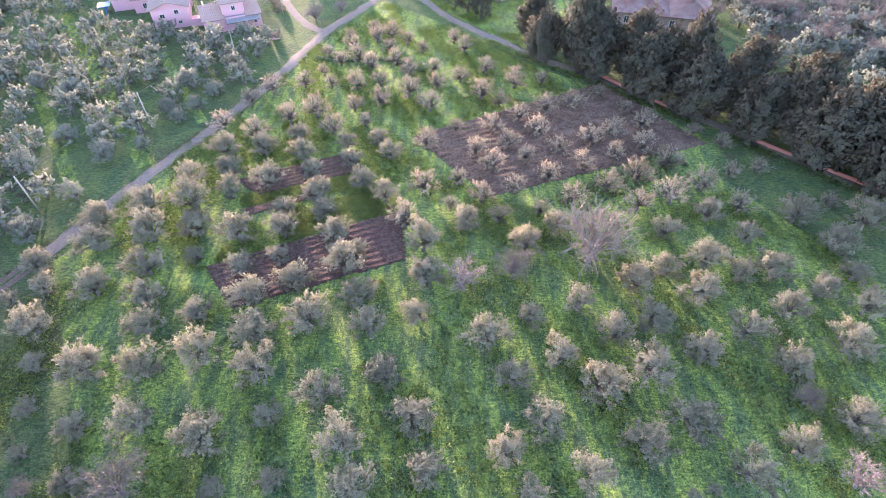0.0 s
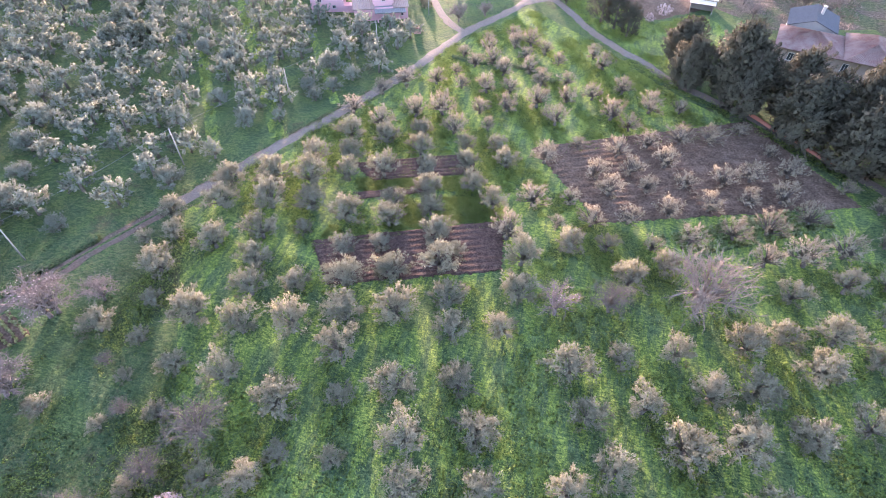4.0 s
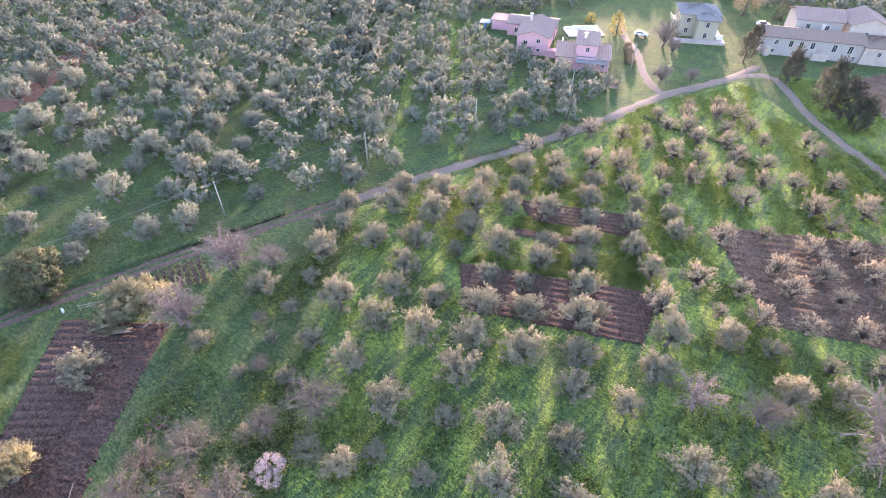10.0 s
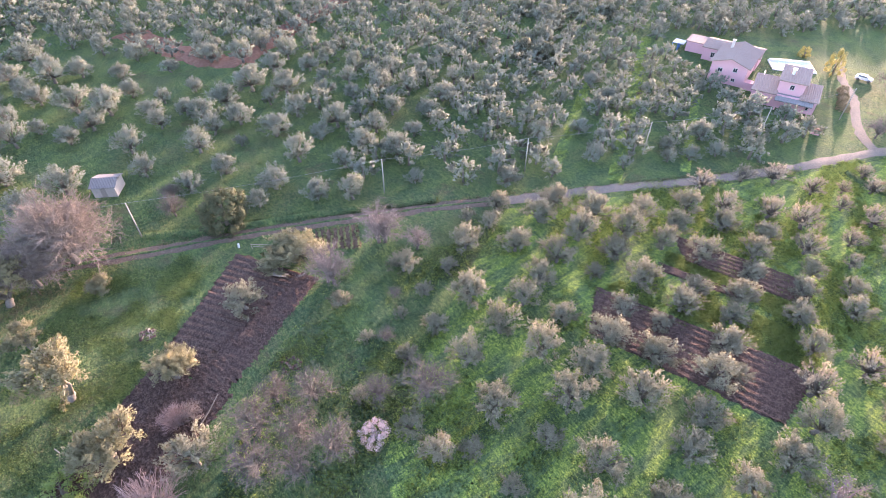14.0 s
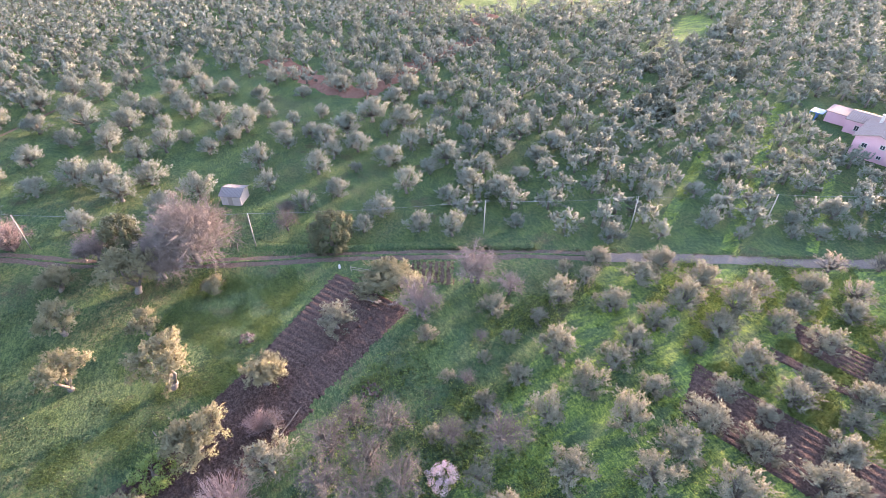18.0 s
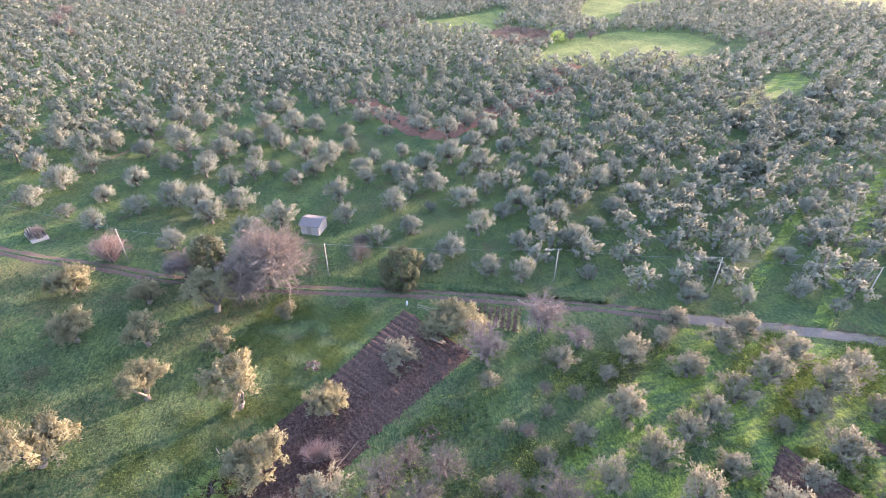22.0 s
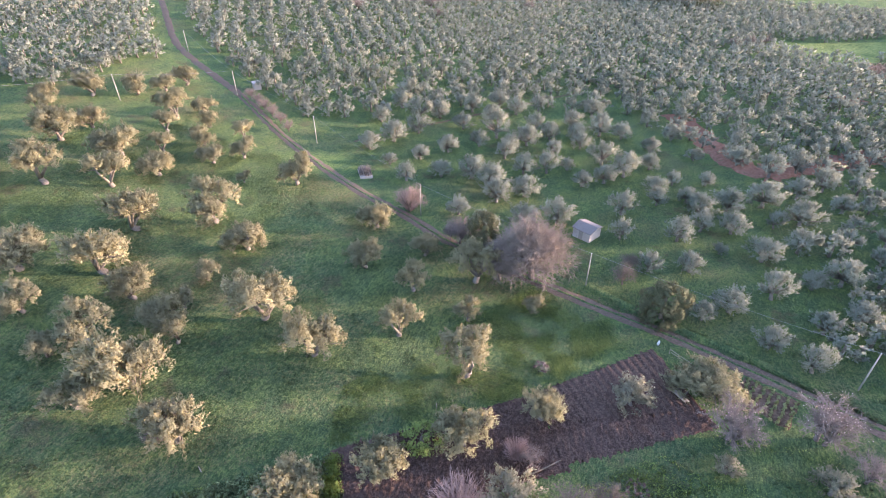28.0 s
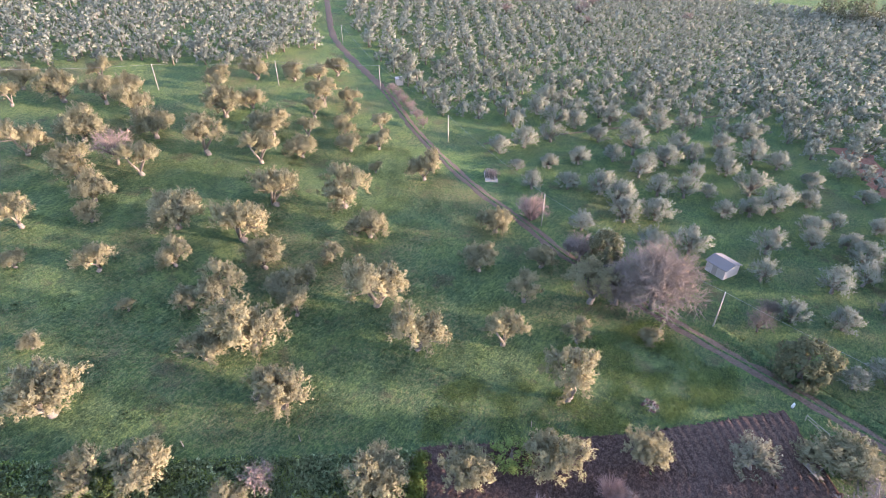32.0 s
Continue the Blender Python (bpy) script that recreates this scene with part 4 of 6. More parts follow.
plant_olives("grey-green olive tree on weedy grass with sun lanes", "lower orchard", [(-56.5, 5.5, 6), (-50.1, 16.5, 3.4), (-42.5, 16.5, 2.3), (-35.2, 11.6, 2.5), (-28.4, 14.4, 4), (-24.4, 15.2, 4.3), (-51, 27.3, 4.8), (-45.3, 27.2, 2.9), (-43.6, 22.3, 2.3), (-38.8, 24.8, 3.8), (-37.1, 19.4, 3.3), (-32.4, 25.1, 5.3), (-24.9, 23.9, 5.8), (-22.6, 18.6, 3), (-18.7, 26.3, 3.6), (-16.9, 19.7, 3), (-13.3, 28.8, 5.4), (-10.5, 23.1, 5.8), (-8.6, 18.4, 5.4), (-49.9, 37.8, 5.5), (-47.2, 32.8, 3.1), (-40.9, 32.1, 6), (-35.9, 37.4, 5), (-34, 31.8, 5.5)])
plant_olives("grey-green olive tree on weedy grass with sun lanes", "lower orchard", [(-28.2, 33.7, 5.7), (-22.7, 36.8, 5.9), (-21.1, 31.6, 6), (-16.4, 38.7, 6.2), (-9.1, 38, 5), (-6.7, 31.5, 4.7)])
plant_olives("grey-green olive tree with sun-warmed crown on grass", "east orchard", [(-3.1, 25.9, 5.2), (-1.6, 20.5, 4.5), (6.6, 22.4, 4.6), (8.7, 18.2, 3.7), (10.8, 25.5, 5.2), (14.6, 19.7, 5.2), (17.9, 29.5, 6.2), (21, 23, 5.4), (24.6, 18.4, 1.5), (26.7, 25.4, 5.9), (27, 18.9, 1.5), (30.8, 20, 5.2), (36.7, 22.8, 4.6), (44.2, 25.6, 5.2), (-3.4, 39.7, 4.2), (5.4, 36.1, 5.8), (7.9, 30.8, 4.7), (11.1, 39.3, 3.8), (13.6, 33.5, 4.8), (17.3, 41.5, 4.3), (20.8, 37.2, 5), (23.6, 31.6, 6.4), (25.9, 38.7, 5.5), (30.4, 34.2, 5.3)])
plant_olives("grey-green olive tree with sun-warmed crown on grass", "east orchard", [(37, 37.2, 5), (40.2, 32.4, 5.2), (43.3, 40.3, 5.2), (48.1, 35.1, 5.8), (53.4, 40.6, 5.2), (-2.8, 51.8, 5.8), (-2.1, 46, 5.5), (11.7, 52.1, 5.3), (25.2, 45.1, 5.4), (29.9, 47.2, 4.5), (33, 42.8, 5.8), (35.8, 48.7, 5.6), (39.8, 46.4, 4), (43, 53.4, 4.3), (44.3, 47.1, 5.5), (49.4, 43.6, 4.4), (54.9, 46.4, 4), (55.3, 51.9, 5.8), (3.4, 56.1, 4.9), (8.5, 57.8, 3.4), (16.5, 55.6, 4.4), (32.1, 54.5, 4.3), (39.1, 57.9, 4.7), (52, 57.6, 6.1)])
plant_olives("grey-green olive tree with sun-warmed crown on grass", "east orchard", [(61.6, 56.2, 6.5)])
plant_olives("pruned olive tree on brown ploughed ground", "ploughed orchard", [(-5.6, 56.3, 6), (-3.1, 64.5, 5.3), (1.2, 60.6, 2.9), (5.9, 62.2, 4.6), (11.3, 64.2, 4.4), (14.6, 59.4, 3.4), (20.1, 62.2, 4.6), (26.1, 64.7, 5), (29.6, 60.2, 5.1), (35, 61.7, 6.3), (40.5, 64.9, 5.6), (45, 60.1, 4.6), (59, 61.2, 3.5), (-2.8, 75.8, 5.2), (2.5, 66.3, 3.9), (5.8, 73.9, 4.8), (8.1, 69.9, 5.2), (11.4, 76.2, 4.5), (13.9, 72.2, 4.1), (17, 67.4, 4.5), (19.7, 74.8, 4.2), (22.9, 70.1, 4.9), (25.5, 77.1, 4.9), (28.9, 73.1, 4.4)])
plant_olives("pruned olive tree on brown ploughed ground", "ploughed orchard", [(31, 67.2, 5.7), (34, 75.1, 5.4), (37.3, 70.9, 5.3), (46.9, 68.5, 3.7), (48.2, 76.2, 3.9), (51.6, 69.5, 3.7), (-2.3, 87.5, 5.6), (2.4, 81.1, 3.4), (8.8, 80.5, 5), (10.8, 89.3, 4.3), (13.9, 84.6, 4.5), (16.7, 79.7, 5.3), (19.3, 87.2, 5.3), (24.5, 88.7, 5), (30.1, 79.1, 5.3), (33.9, 87.3, 3.5), (36.2, 82, 5.4), (44.3, 80, 3.4), (-6.4, 92.7, 5.8), (-1, 96.1, 4.5), (3.5, 98.3, 4.5), (7.3, 92.1, 5.8), (14.2, 96.3, 5.9), (19.7, 97.6, 3.8)])
plant_olives("pruned olive tree on brown ploughed ground", "ploughed orchard", [(30, 92.6, 3.7), (-4.3, 110.6, 3.7), (5, 111.1, 4.9), (9, 102.1, 4.7), (-7.8, 114.6, 4.2), (2.6, 115.5, 4.2)])
plant_olives("silver-green olive tree in the grove beyond the track", "west grove", [(-143.6, 6, 5.9), (-132.9, 5.9, 5.6), (-126.6, 0.4, 8.2), (-108, 1, 6.4), (-98.3, 1.4, 5.2), (-154.1, 11.1, 6.2), (-141.9, 16.5, 4.9), (-125.9, 11.2, 4.3), (-120.2, 7.4, 5.9), (-118.1, 14, 5), (-114.7, 7.9, 4.9), (-113.1, 16.2, 7), (-106.2, 16.2, 5.4), (-101, 11.9, 6.6), (-91.1, 13.7, 5.5), (-88.9, 6.8, 5.4), (-78, 15.2, 4.6), (-152.7, 26.9, 5.3), (-142, 26.3, 6.7), (-128, 18.4, 4.6), (-120.9, 29.3, 8.5), (-116.7, 21.9, 7.3), (-107.3, 22, 6.3), (-98.8, 19.2, 3.3)])
plant_olives("silver-green olive tree in the grove beyond the track", "west grove", [(-98.7, 26.3, 6.9), (-87.2, 26.4, 6.5), (-81.4, 19.3, 6.6), (-74.6, 24.3, 5.4), (-71.1, 29.3, 5.5), (-141.9, 39.3, 6.2), (-137.5, 32.8, 7.6), (-128.2, 37.2, 6.7), (-115.1, 35.4, 7.8), (-112.2, 30.3, 4.5), (-103.9, 33.1, 6.6), (-95.1, 38.2, 7.2), (-92.4, 33.2, 4.9), (-84, 38.3, 6.2), (-80.5, 32.6, 5.2), (-69.3, 40.8, 3.9), (-133.2, 43, 7), (-123.7, 44.8, 6), (-117.7, 54, 6.1), (-111.7, 49.3, 5), (-109.1, 42.4, 4.8), (-104.3, 46.6, 4.8), (-104.2, 53.7, 6.5), (-93.2, 50.2, 5.4)])
plant_olives("silver-green olive tree in the grove beyond the track", "west grove", [(-88.6, 43.7, 5.8), (-83.1, 49.2, 4.4), (-79.1, 42.8, 6.9), (-109.4, 59.5, 6.4), (-105.1, 65.1, 5.2), (-99.3, 58, 6.6), (-92.5, 62.9, 6.5), (-88.4, 56.1, 5.8), (-59.3, 54.2, 5.4), (-56.8, 62.4, 4.1), (-98.2, 69.9, 5.2), (-67.2, 68.7, 6.1), (-65, 77.7, 4.6), (-56.1, 72.5, 5), (-51.3, 75.4, 3.2), (-50.8, 87.2, 4.2), (-48.1, 84, 3.4), (-46.1, 87.9, 4.2), (-78.6, 95.3, 5.2), (-71, 91.2, 5.7), (-49.9, 96.1, 5.9), (-44.1, 93.2, 4.4)])
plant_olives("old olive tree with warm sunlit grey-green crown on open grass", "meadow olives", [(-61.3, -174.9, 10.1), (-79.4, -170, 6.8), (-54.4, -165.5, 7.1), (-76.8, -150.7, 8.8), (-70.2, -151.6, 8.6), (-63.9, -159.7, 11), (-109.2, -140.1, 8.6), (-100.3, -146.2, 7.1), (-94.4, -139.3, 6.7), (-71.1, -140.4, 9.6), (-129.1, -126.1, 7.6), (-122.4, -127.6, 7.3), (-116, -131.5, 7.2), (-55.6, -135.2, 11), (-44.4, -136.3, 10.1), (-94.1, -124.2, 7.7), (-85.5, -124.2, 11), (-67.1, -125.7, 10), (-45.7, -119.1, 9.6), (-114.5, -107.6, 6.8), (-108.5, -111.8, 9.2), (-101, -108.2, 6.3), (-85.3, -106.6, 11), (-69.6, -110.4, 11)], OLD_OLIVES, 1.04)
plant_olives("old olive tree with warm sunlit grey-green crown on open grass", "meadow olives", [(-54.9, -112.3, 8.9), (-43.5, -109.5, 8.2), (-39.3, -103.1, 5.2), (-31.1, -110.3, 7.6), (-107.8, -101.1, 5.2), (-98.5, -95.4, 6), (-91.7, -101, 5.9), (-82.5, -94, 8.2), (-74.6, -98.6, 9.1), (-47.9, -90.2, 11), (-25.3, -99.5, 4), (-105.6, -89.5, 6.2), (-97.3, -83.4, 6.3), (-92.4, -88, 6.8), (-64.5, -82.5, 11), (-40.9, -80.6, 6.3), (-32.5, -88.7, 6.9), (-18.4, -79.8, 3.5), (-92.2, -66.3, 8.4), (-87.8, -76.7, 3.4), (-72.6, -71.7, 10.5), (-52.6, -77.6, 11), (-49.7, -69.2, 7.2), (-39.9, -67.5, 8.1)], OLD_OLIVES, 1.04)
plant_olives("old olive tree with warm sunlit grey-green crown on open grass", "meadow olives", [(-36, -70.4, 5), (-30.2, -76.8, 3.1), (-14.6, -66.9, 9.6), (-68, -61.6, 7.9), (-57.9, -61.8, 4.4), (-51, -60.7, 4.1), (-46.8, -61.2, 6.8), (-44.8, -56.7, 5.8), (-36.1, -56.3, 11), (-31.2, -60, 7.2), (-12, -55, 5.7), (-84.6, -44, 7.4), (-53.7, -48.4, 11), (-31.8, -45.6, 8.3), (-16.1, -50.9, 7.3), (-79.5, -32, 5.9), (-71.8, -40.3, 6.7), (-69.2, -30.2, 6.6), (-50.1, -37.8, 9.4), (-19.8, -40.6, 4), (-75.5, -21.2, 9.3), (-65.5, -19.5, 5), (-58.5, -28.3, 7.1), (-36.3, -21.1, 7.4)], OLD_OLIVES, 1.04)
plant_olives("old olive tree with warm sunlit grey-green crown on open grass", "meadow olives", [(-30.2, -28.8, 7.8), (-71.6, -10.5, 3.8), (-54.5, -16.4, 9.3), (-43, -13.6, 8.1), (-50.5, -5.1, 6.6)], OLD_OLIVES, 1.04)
plant_olives("silver-green olive tree on grassy ground beyond the track", "south-west grove", [(-154.8, -65.7, 8.7), (-146.2, -64.3, 7.3), (-140.9, -56.9, 8.1), (-133.5, -65.2, 5.9), (-123.3, -57.2, 7.6), (-116.1, -60.4, 6.4), (-153.7, -45, 7.9), (-144.1, -51.8, 7.2), (-139.8, -43.6, 6.8), (-131.2, -53.4, 6.7), (-123.6, -42.5, 6.3), (-116.7, -47.3, 5.1), (-110.6, -52.8, 4.1), (-104.8, -46.1, 5.7), (-162.6, -39.3, 7.2), (-157.7, -32.5, 7.3), (-149.6, -38, 7.1), (-138.1, -33.6, 8.8), (-130.7, -36.3, 5.9), (-112.7, -32.9, 7.6), (-110.1, -39.7, 5.8), (-95.8, -30.9, 5.9), (-163.9, -27.1, 6.2), (-146.5, -24.6, 6.7)])
plant_olives("silver-green olive tree on grassy ground beyond the track", "south-west grove", [(-143.2, -20.1, 6.5), (-136.7, -25, 7.4), (-130.9, -28.1, 6.2), (-126.3, -28.4, 6.2), (-119.8, -22.3, 6.7), (-110, -27.6, 8), (-108.9, -19.8, 7.1), (-104.1, -24.9, 7.1), (-90.6, -24.1, 6.4), (-166, -11.2, 7.1), (-155.1, -15.6, 6.8), (-150.9, -7.6, 8.5), (-145.4, -13.4, 6.4), (-140.2, -11.5, 6.2), (-133.5, -17.4, 5.1), (-125.8, -12.8, 4.3), (-122.5, -17.2, 6.7), (-118.4, -8.5, 5.4), (-100.1, -11.1, 7.2), (-97, -17.5, 6.5), (-150.6, -1.8, 6.4), (-131.9, -5.3, 7.6), (-121.7, -3.7, 6.3)])


# loosely planted young trees up to the fork of the lanes
rng = np.random.default_rng(77)
spots = []
for i in range(-12, 13):
    for j in range(-12, 13):
        x, y = -5 + 0.866 * i * 5.6 - 0.5 * j * 5.6 + rng.normal() * 0.7, 108 + 0.5 * i * 5.6 + 0.866 * j * 5.6 + rng.normal() * 0.7
        if inside([(-33, 97), (-22, 119), (-14, 131), (0, 119), (14, 104.5), (26, 95.5), (21, 95), (6, 99), (-8, 88), (-24, 90)], x, y) and all(math.hypot(px - x, py - y) > 4.2 for px, py in PLANTED):
            spots.append((round(x, 1), round(y, 1), round(rng.uniform(3.6, 5.2), 1)))
plant_olives("pale grey-green olive tree near the fork of the lanes", "upper orchard", spots[:12])


# the groves fill in between and beyond them
for poly, seed in ((WEST, 1), (SOUTH, 2), (NORTH, 3), (EAST, 4)):
    grove("olive_grove", "dense grove of grey-green olive trees in rows", poly, 35, 5.5, 5.2, KEEP_OUT, seed, 28, 4, 10, 0.070, is_near, (5.7, 7.4), gap_fill=True)
    grove("far_olive_grove", "far grove of grey-green olive trees covering the slope", poly, 35, 6.4, 6.1, KEEP_OUT, seed + 10, 18, 3, 4, 0.13, is_far, (6.0, 7.6))


# ---- poles and wires ----
def utility_pole(x, y, tall=6.9):
    pole = new("utility_pole")
    pole.matrix_world = Matrix.Translation(on_ground(x, y))
    part("post", Solid().tube([(0, 0, -0.5), (0, 0, tall)], [0.12, 0.085], 8).mesh("post", POLE_CONCRETE, True), pole)
    part("insulator", Solid().tube([(0, 0, tall), (0, 0, tall + 0.16)], [0.05, 0.03], 6).mesh("insulator", WHITE_PAINT), pole)
    tagged(pole, "slim weathered grey utility pole beside the track", "pole", "utility poles")


POLES = [(-155, -147.3), (-130, -109.5), (-112.7, -73.5), (-92.3, -37.8), (-80.6, -3.1), (-69.5, 34.6), (-60.9, 59.5), (-52.4, 82.2), (-43.2, 106.1), (-38, 128)]
SIDE_POLES = [(-130, -109.5), (-110.4, -132.1), (-84.7, -151.6), (-52, -176)]
for p in POLES + SIDE_POLES[1:]:
    utility_pole(*p)


def wire(a, b, tall=7.0, sag=0.5):
    p, q = on_ground(*a, tall), on_ground(*b, tall)
    path = [p.lerp(q, k / 12) - Vector((0, 0, sag * 4 * (k / 12) * (1 - k / 12))) for k in range(13)]
    tagged(new("overhead_wire", Solid().tube(path, [0.02] * 13, 4).mesh("wire", WIRE)), "thin grey overhead cable strung between poles", "cable", "overhead wires")


for line in (POLES, SIDE_POLES):
    for a, b in zip(line, line[1:]):
        wire(a, b)



# ---- bare trees and special trees ----
plant_bare("leafless grey fruit tree with fine bare twigs", "grey", [(-41.2, 18.7, 3.3), (9.5, 46.7, 7.0), (40.1, 28.3, 4.5), (-47.1, 23.5, 2.8), (-38.2, 7.5, 6.8), (-30.9, 6.5, 7.0), (-34.0, 13.6, 5.2), (-37.7, 0.1, 7.6), (-83.4, 2.8, 5.8), (-33.5, -1.5, 7.4), (-35.0, 3.8, 6.6), (-31.0, 1.8, 6.4), (-40.6, 3.6, 5.6)])
plant_bare("wide leafless fig tree with pale bare branches", "fig", [(20.2, 49.6, 13.4)])
plant_bare("leafless almond with last pale pink blossom", "almond", [(2.8, 44.4, 7.4), (-58.6, 27.4, 9.4), (41.2, 19.3, 6.2), (-55.2, 17.0, 8.8)], "almond_tree")
plant_bare("leafless almond with dense rosy twigs beside the bed", "rosy", [(-58.2, 28.2, 8.2), (-54.6, 17.6, 7.4), (-54.0, 31.5, 6.0)], "almond_tree")
plant_bare("broad leafless tree with fine brown twigs", "grey", [(-31.1, 18.6, 8.2)])
plant_bare("far bare bush with rosy twigs at the meadow edge", "rosy", [(-269.8, 36.8, 7.0), (-274.1, 43.5, 7.5), (-278.7, 50.0, 7.0), (-231.3, 113.0, 6.0), (-230.6, 122.5, 6.5), (-208.1, 193.7, 8.0)], "bare_shrub")
plant_bare("leafless bush beside the fallow plot", "grey", [(33.7, 171.1, 6.0), (39.9, 180.4, 6.5), (46.7, 193.0, 7.0), (49.9, 184.9, 6.0), (42, 168, 5.5), (52, 158, 6.5), (60, 166, 7.0), (56, 176, 6.0), (70, 172, 7.0), (66, 186, 6.5), (48, 150, 5.5)], "bare_shrub")
leafy("blossom_tree", "small white-blossomed bush at the plot edge", 17.6, 143.7, 3.4, 2.6, BLOSSOM, 14, 900, 0.1, leaf=0.22)
leafy("blossom_tree", "small white-blossomed bush at the plot edge", 14.4, 138.8, 2.4, 2.0, BLOSSOM, 15, 600, 0.1, leaf=0.22)
plant_bare("small leafless tree with rosy twigs", "rosy", [(-43.7, -5.3, 4.0), (-23.1, -39.6, 4.8), (-92.8, -40.3, 8.2), (-85.6, -27.4, 8.0), (-86.4, -25.6, 5.8)])
plant_bare("great leafless tree with dense rosy-grey twigs by the hut", "great", [(-80.0, -12.3, 16.6)], "great_bare_tree")
plant_bare("lower leafless tree with dense rosy-grey twigs beside the great one", "great", [(-77.6, -17.4, 10.5)])
plant_bare("leafless reddish tree among the old olives", "rosy", [(-54.2, -120.0, 11.0)])
plant_bare("leafless rosy shrub along the track", "rosy", [(-129.8, -104.5, 4.6), (-127.2, -100.5, 4.6), (-124.5, -96.5, 5.0), (-121.6, -92.0, 5.0), (-118.6, -87.6, 4.8), (-115.4, -83.2, 4.4)], "bare_shrub")
plant_bare("leafless tree by the cream house", "rosy", [(-37.2, 148.2, 9.5), (-30.0, 126.0, 6.5), (-33.5, 145.0, 6.0), (-24.5, 131.0, 5.0)])
plant_olives("broad pale grey-green tree beside the cabbage bed", "bed trees", [(-62.0, 15.0, 10.4)], OLD_OLIVES[3:4], 0.62)
plant_bare("small leafless tree with whitish twigs", "pale", [(-86.4, -29.2, 5.0), (-88.3, 3.5, 4.6)])
plant_bare("half-dead olive with rosy bare twigs on the meadow", "rosy", [(-14.9, -69.1, 7.6), (-32.5, -46.7, 6.2)], "dying_olive_tree")
plant_bare("leafless rosy bush at the plot edge", "bush", [(-44.2, -7.0, 4.0), (-35.0, -11.2, 7.6), (-31.6, -47.6, 5.0), (-93.6, -40.6, 6.4)], "bare_shrub")
plant_olives("grey-green olive among the bare fruit trees", "bed trees", [(-38.0, -6.4, 6.4)])
leafy("blossom_tree", "small tree covered in pale pink blossom", -29.9, 10.5, 3.5, 3.6, BLOSSOM, 6, 5200, 0.1, leaf=0.12)
leafy("evergreen_tree", "round dark evergreen oak beside the track", -75.8, 9.0, 7.4, 7.2, EVERGREEN, 7, 9000, 0.04, leaf=0.36)
leafy("evergreen_tree", "dark evergreen tree beside the great bare tree", -84.2, -22.1, 7.2, 8.2, EVERGREEN, 8, 9000, 0.04, leaf=0.36)
leafy("poplar_tree", "yellow-leaved bushy poplar by the pool", -50.6, 149.6, 4.2, 6.0, YELLOW_LEAF, 9, 5200, 0.05, "cone", 0.22)
leafy("yellow_shrub", "bright yellow flowering shrub by the pool", -60.4, 154.4, 3.6, 2.6, YELLOW_LEAF, 10, 1800, 0.0, leaf=0.22, category="shrub")
leafy("autumn_tree", "tall tree with orange-brown leaves behind the house", -26.3, 187.0, 9.0, 12.0, DRY_GRASS, 11, 2600, 0.2, leaf=0.4)
leafy("evergreen_shrub", "clipped green shrub behind the farmhouse", -16.8, 189.0, 4.0, 5.0, EVERGREEN, 12, 1200, 0.0, leaf=0.3, category="shrub")
leafy("evergreen_tree", "dark tree at the edge of the far grove", -142.9, 165.2, 7.0, 6.5, DARK_OLIVE, 13, 2200, 0.1, leaf=0.45)
for k, (x, y, w) in enumerate([(-100.9, 93.4, 6.5), (-105.2, 102.8, 6.5), (-111.5, 114.5, 7), (-124.7, 115, 6.5), (-109.8, 133.9, 6.5), (-96, 97, 6)]):
    leafy("evergreen_tree", "dark round evergreen among the olives", x, y, w * 0.9, 5.0, DARK_OLIVE, 20 + k, 3200, 0.05, leaf=0.42, group="dark evergreens")
for k, (x, y) in enumerate([(-370, 8), (-376, 24), (-390, -2), (-362, 32), (-385, 14)]):
    leafy("far_wood_tree", "far dark wood tree at the edge of the meadow", x, y, 14, 12, EVERGREEN, 30 + k, 900, 0.05, leaf=1.1, group="far wood")
plant_bare("far leafless pink-flowering tree", "rosy", [(-279.8, -104.6, 8), (-288, -106, 8), (-303.3, -107.2, 9), (-262, -95, 7), (-310, -60, 8), (-250, -130, 8)], "far_blossom_tree")
leafy("yellow_shrub", "yellow-green bush on the far meadow", -232, 107, 8, 5, WEED, 41, 900, 0.0, leaf=0.6, category="shrub")

for k, (x, y, w) in enumerate([(-42.6, 138.4, 2.8), (-41.2, 135.4, 2.4), (-39.6, 132.6, 2.6), (-44.2, 141.2, 2.4)]):
    leafy("hedge_shrub", "dry brown and green shrub along the house lane", x, y, w, 1.9, DRY_GRASS, 110 + k, 1500, 0.0, leaf=0.26, category="shrub", group="lane shrubs")

# cypress hedge along the lane
HEDGE = [(19.5, 116.5, 5.5, 10.5), (23.5, 110.8, 6.2, 12.0), (28.0, 106.0, 7.0, 14.0), (32.5, 102.8, 7.0, 15.0), (37.0, 99.2, 7.4, 15.6), (41.2, 95.4, 7.2, 16.0), (45.0, 92.0, 7.0, 15.0), (48.6, 88.4, 6.6, 16.4),
         (52.6, 85.4, 6.8, 17.0), (56.2, 81.8, 6.8, 15.6), (59.8, 78.0, 7.4, 17.4), (63.4, 74.2, 8.0, 18.2), (67.4, 70.6, 8.0, 18.4), (71.6, 66.8, 8.0, 17.8), (76.0, 62.6, 8.0, 17.0), (80.6, 58.0, 8.0, 17.0), (85.4, 53.6, 8.0, 16.0)]
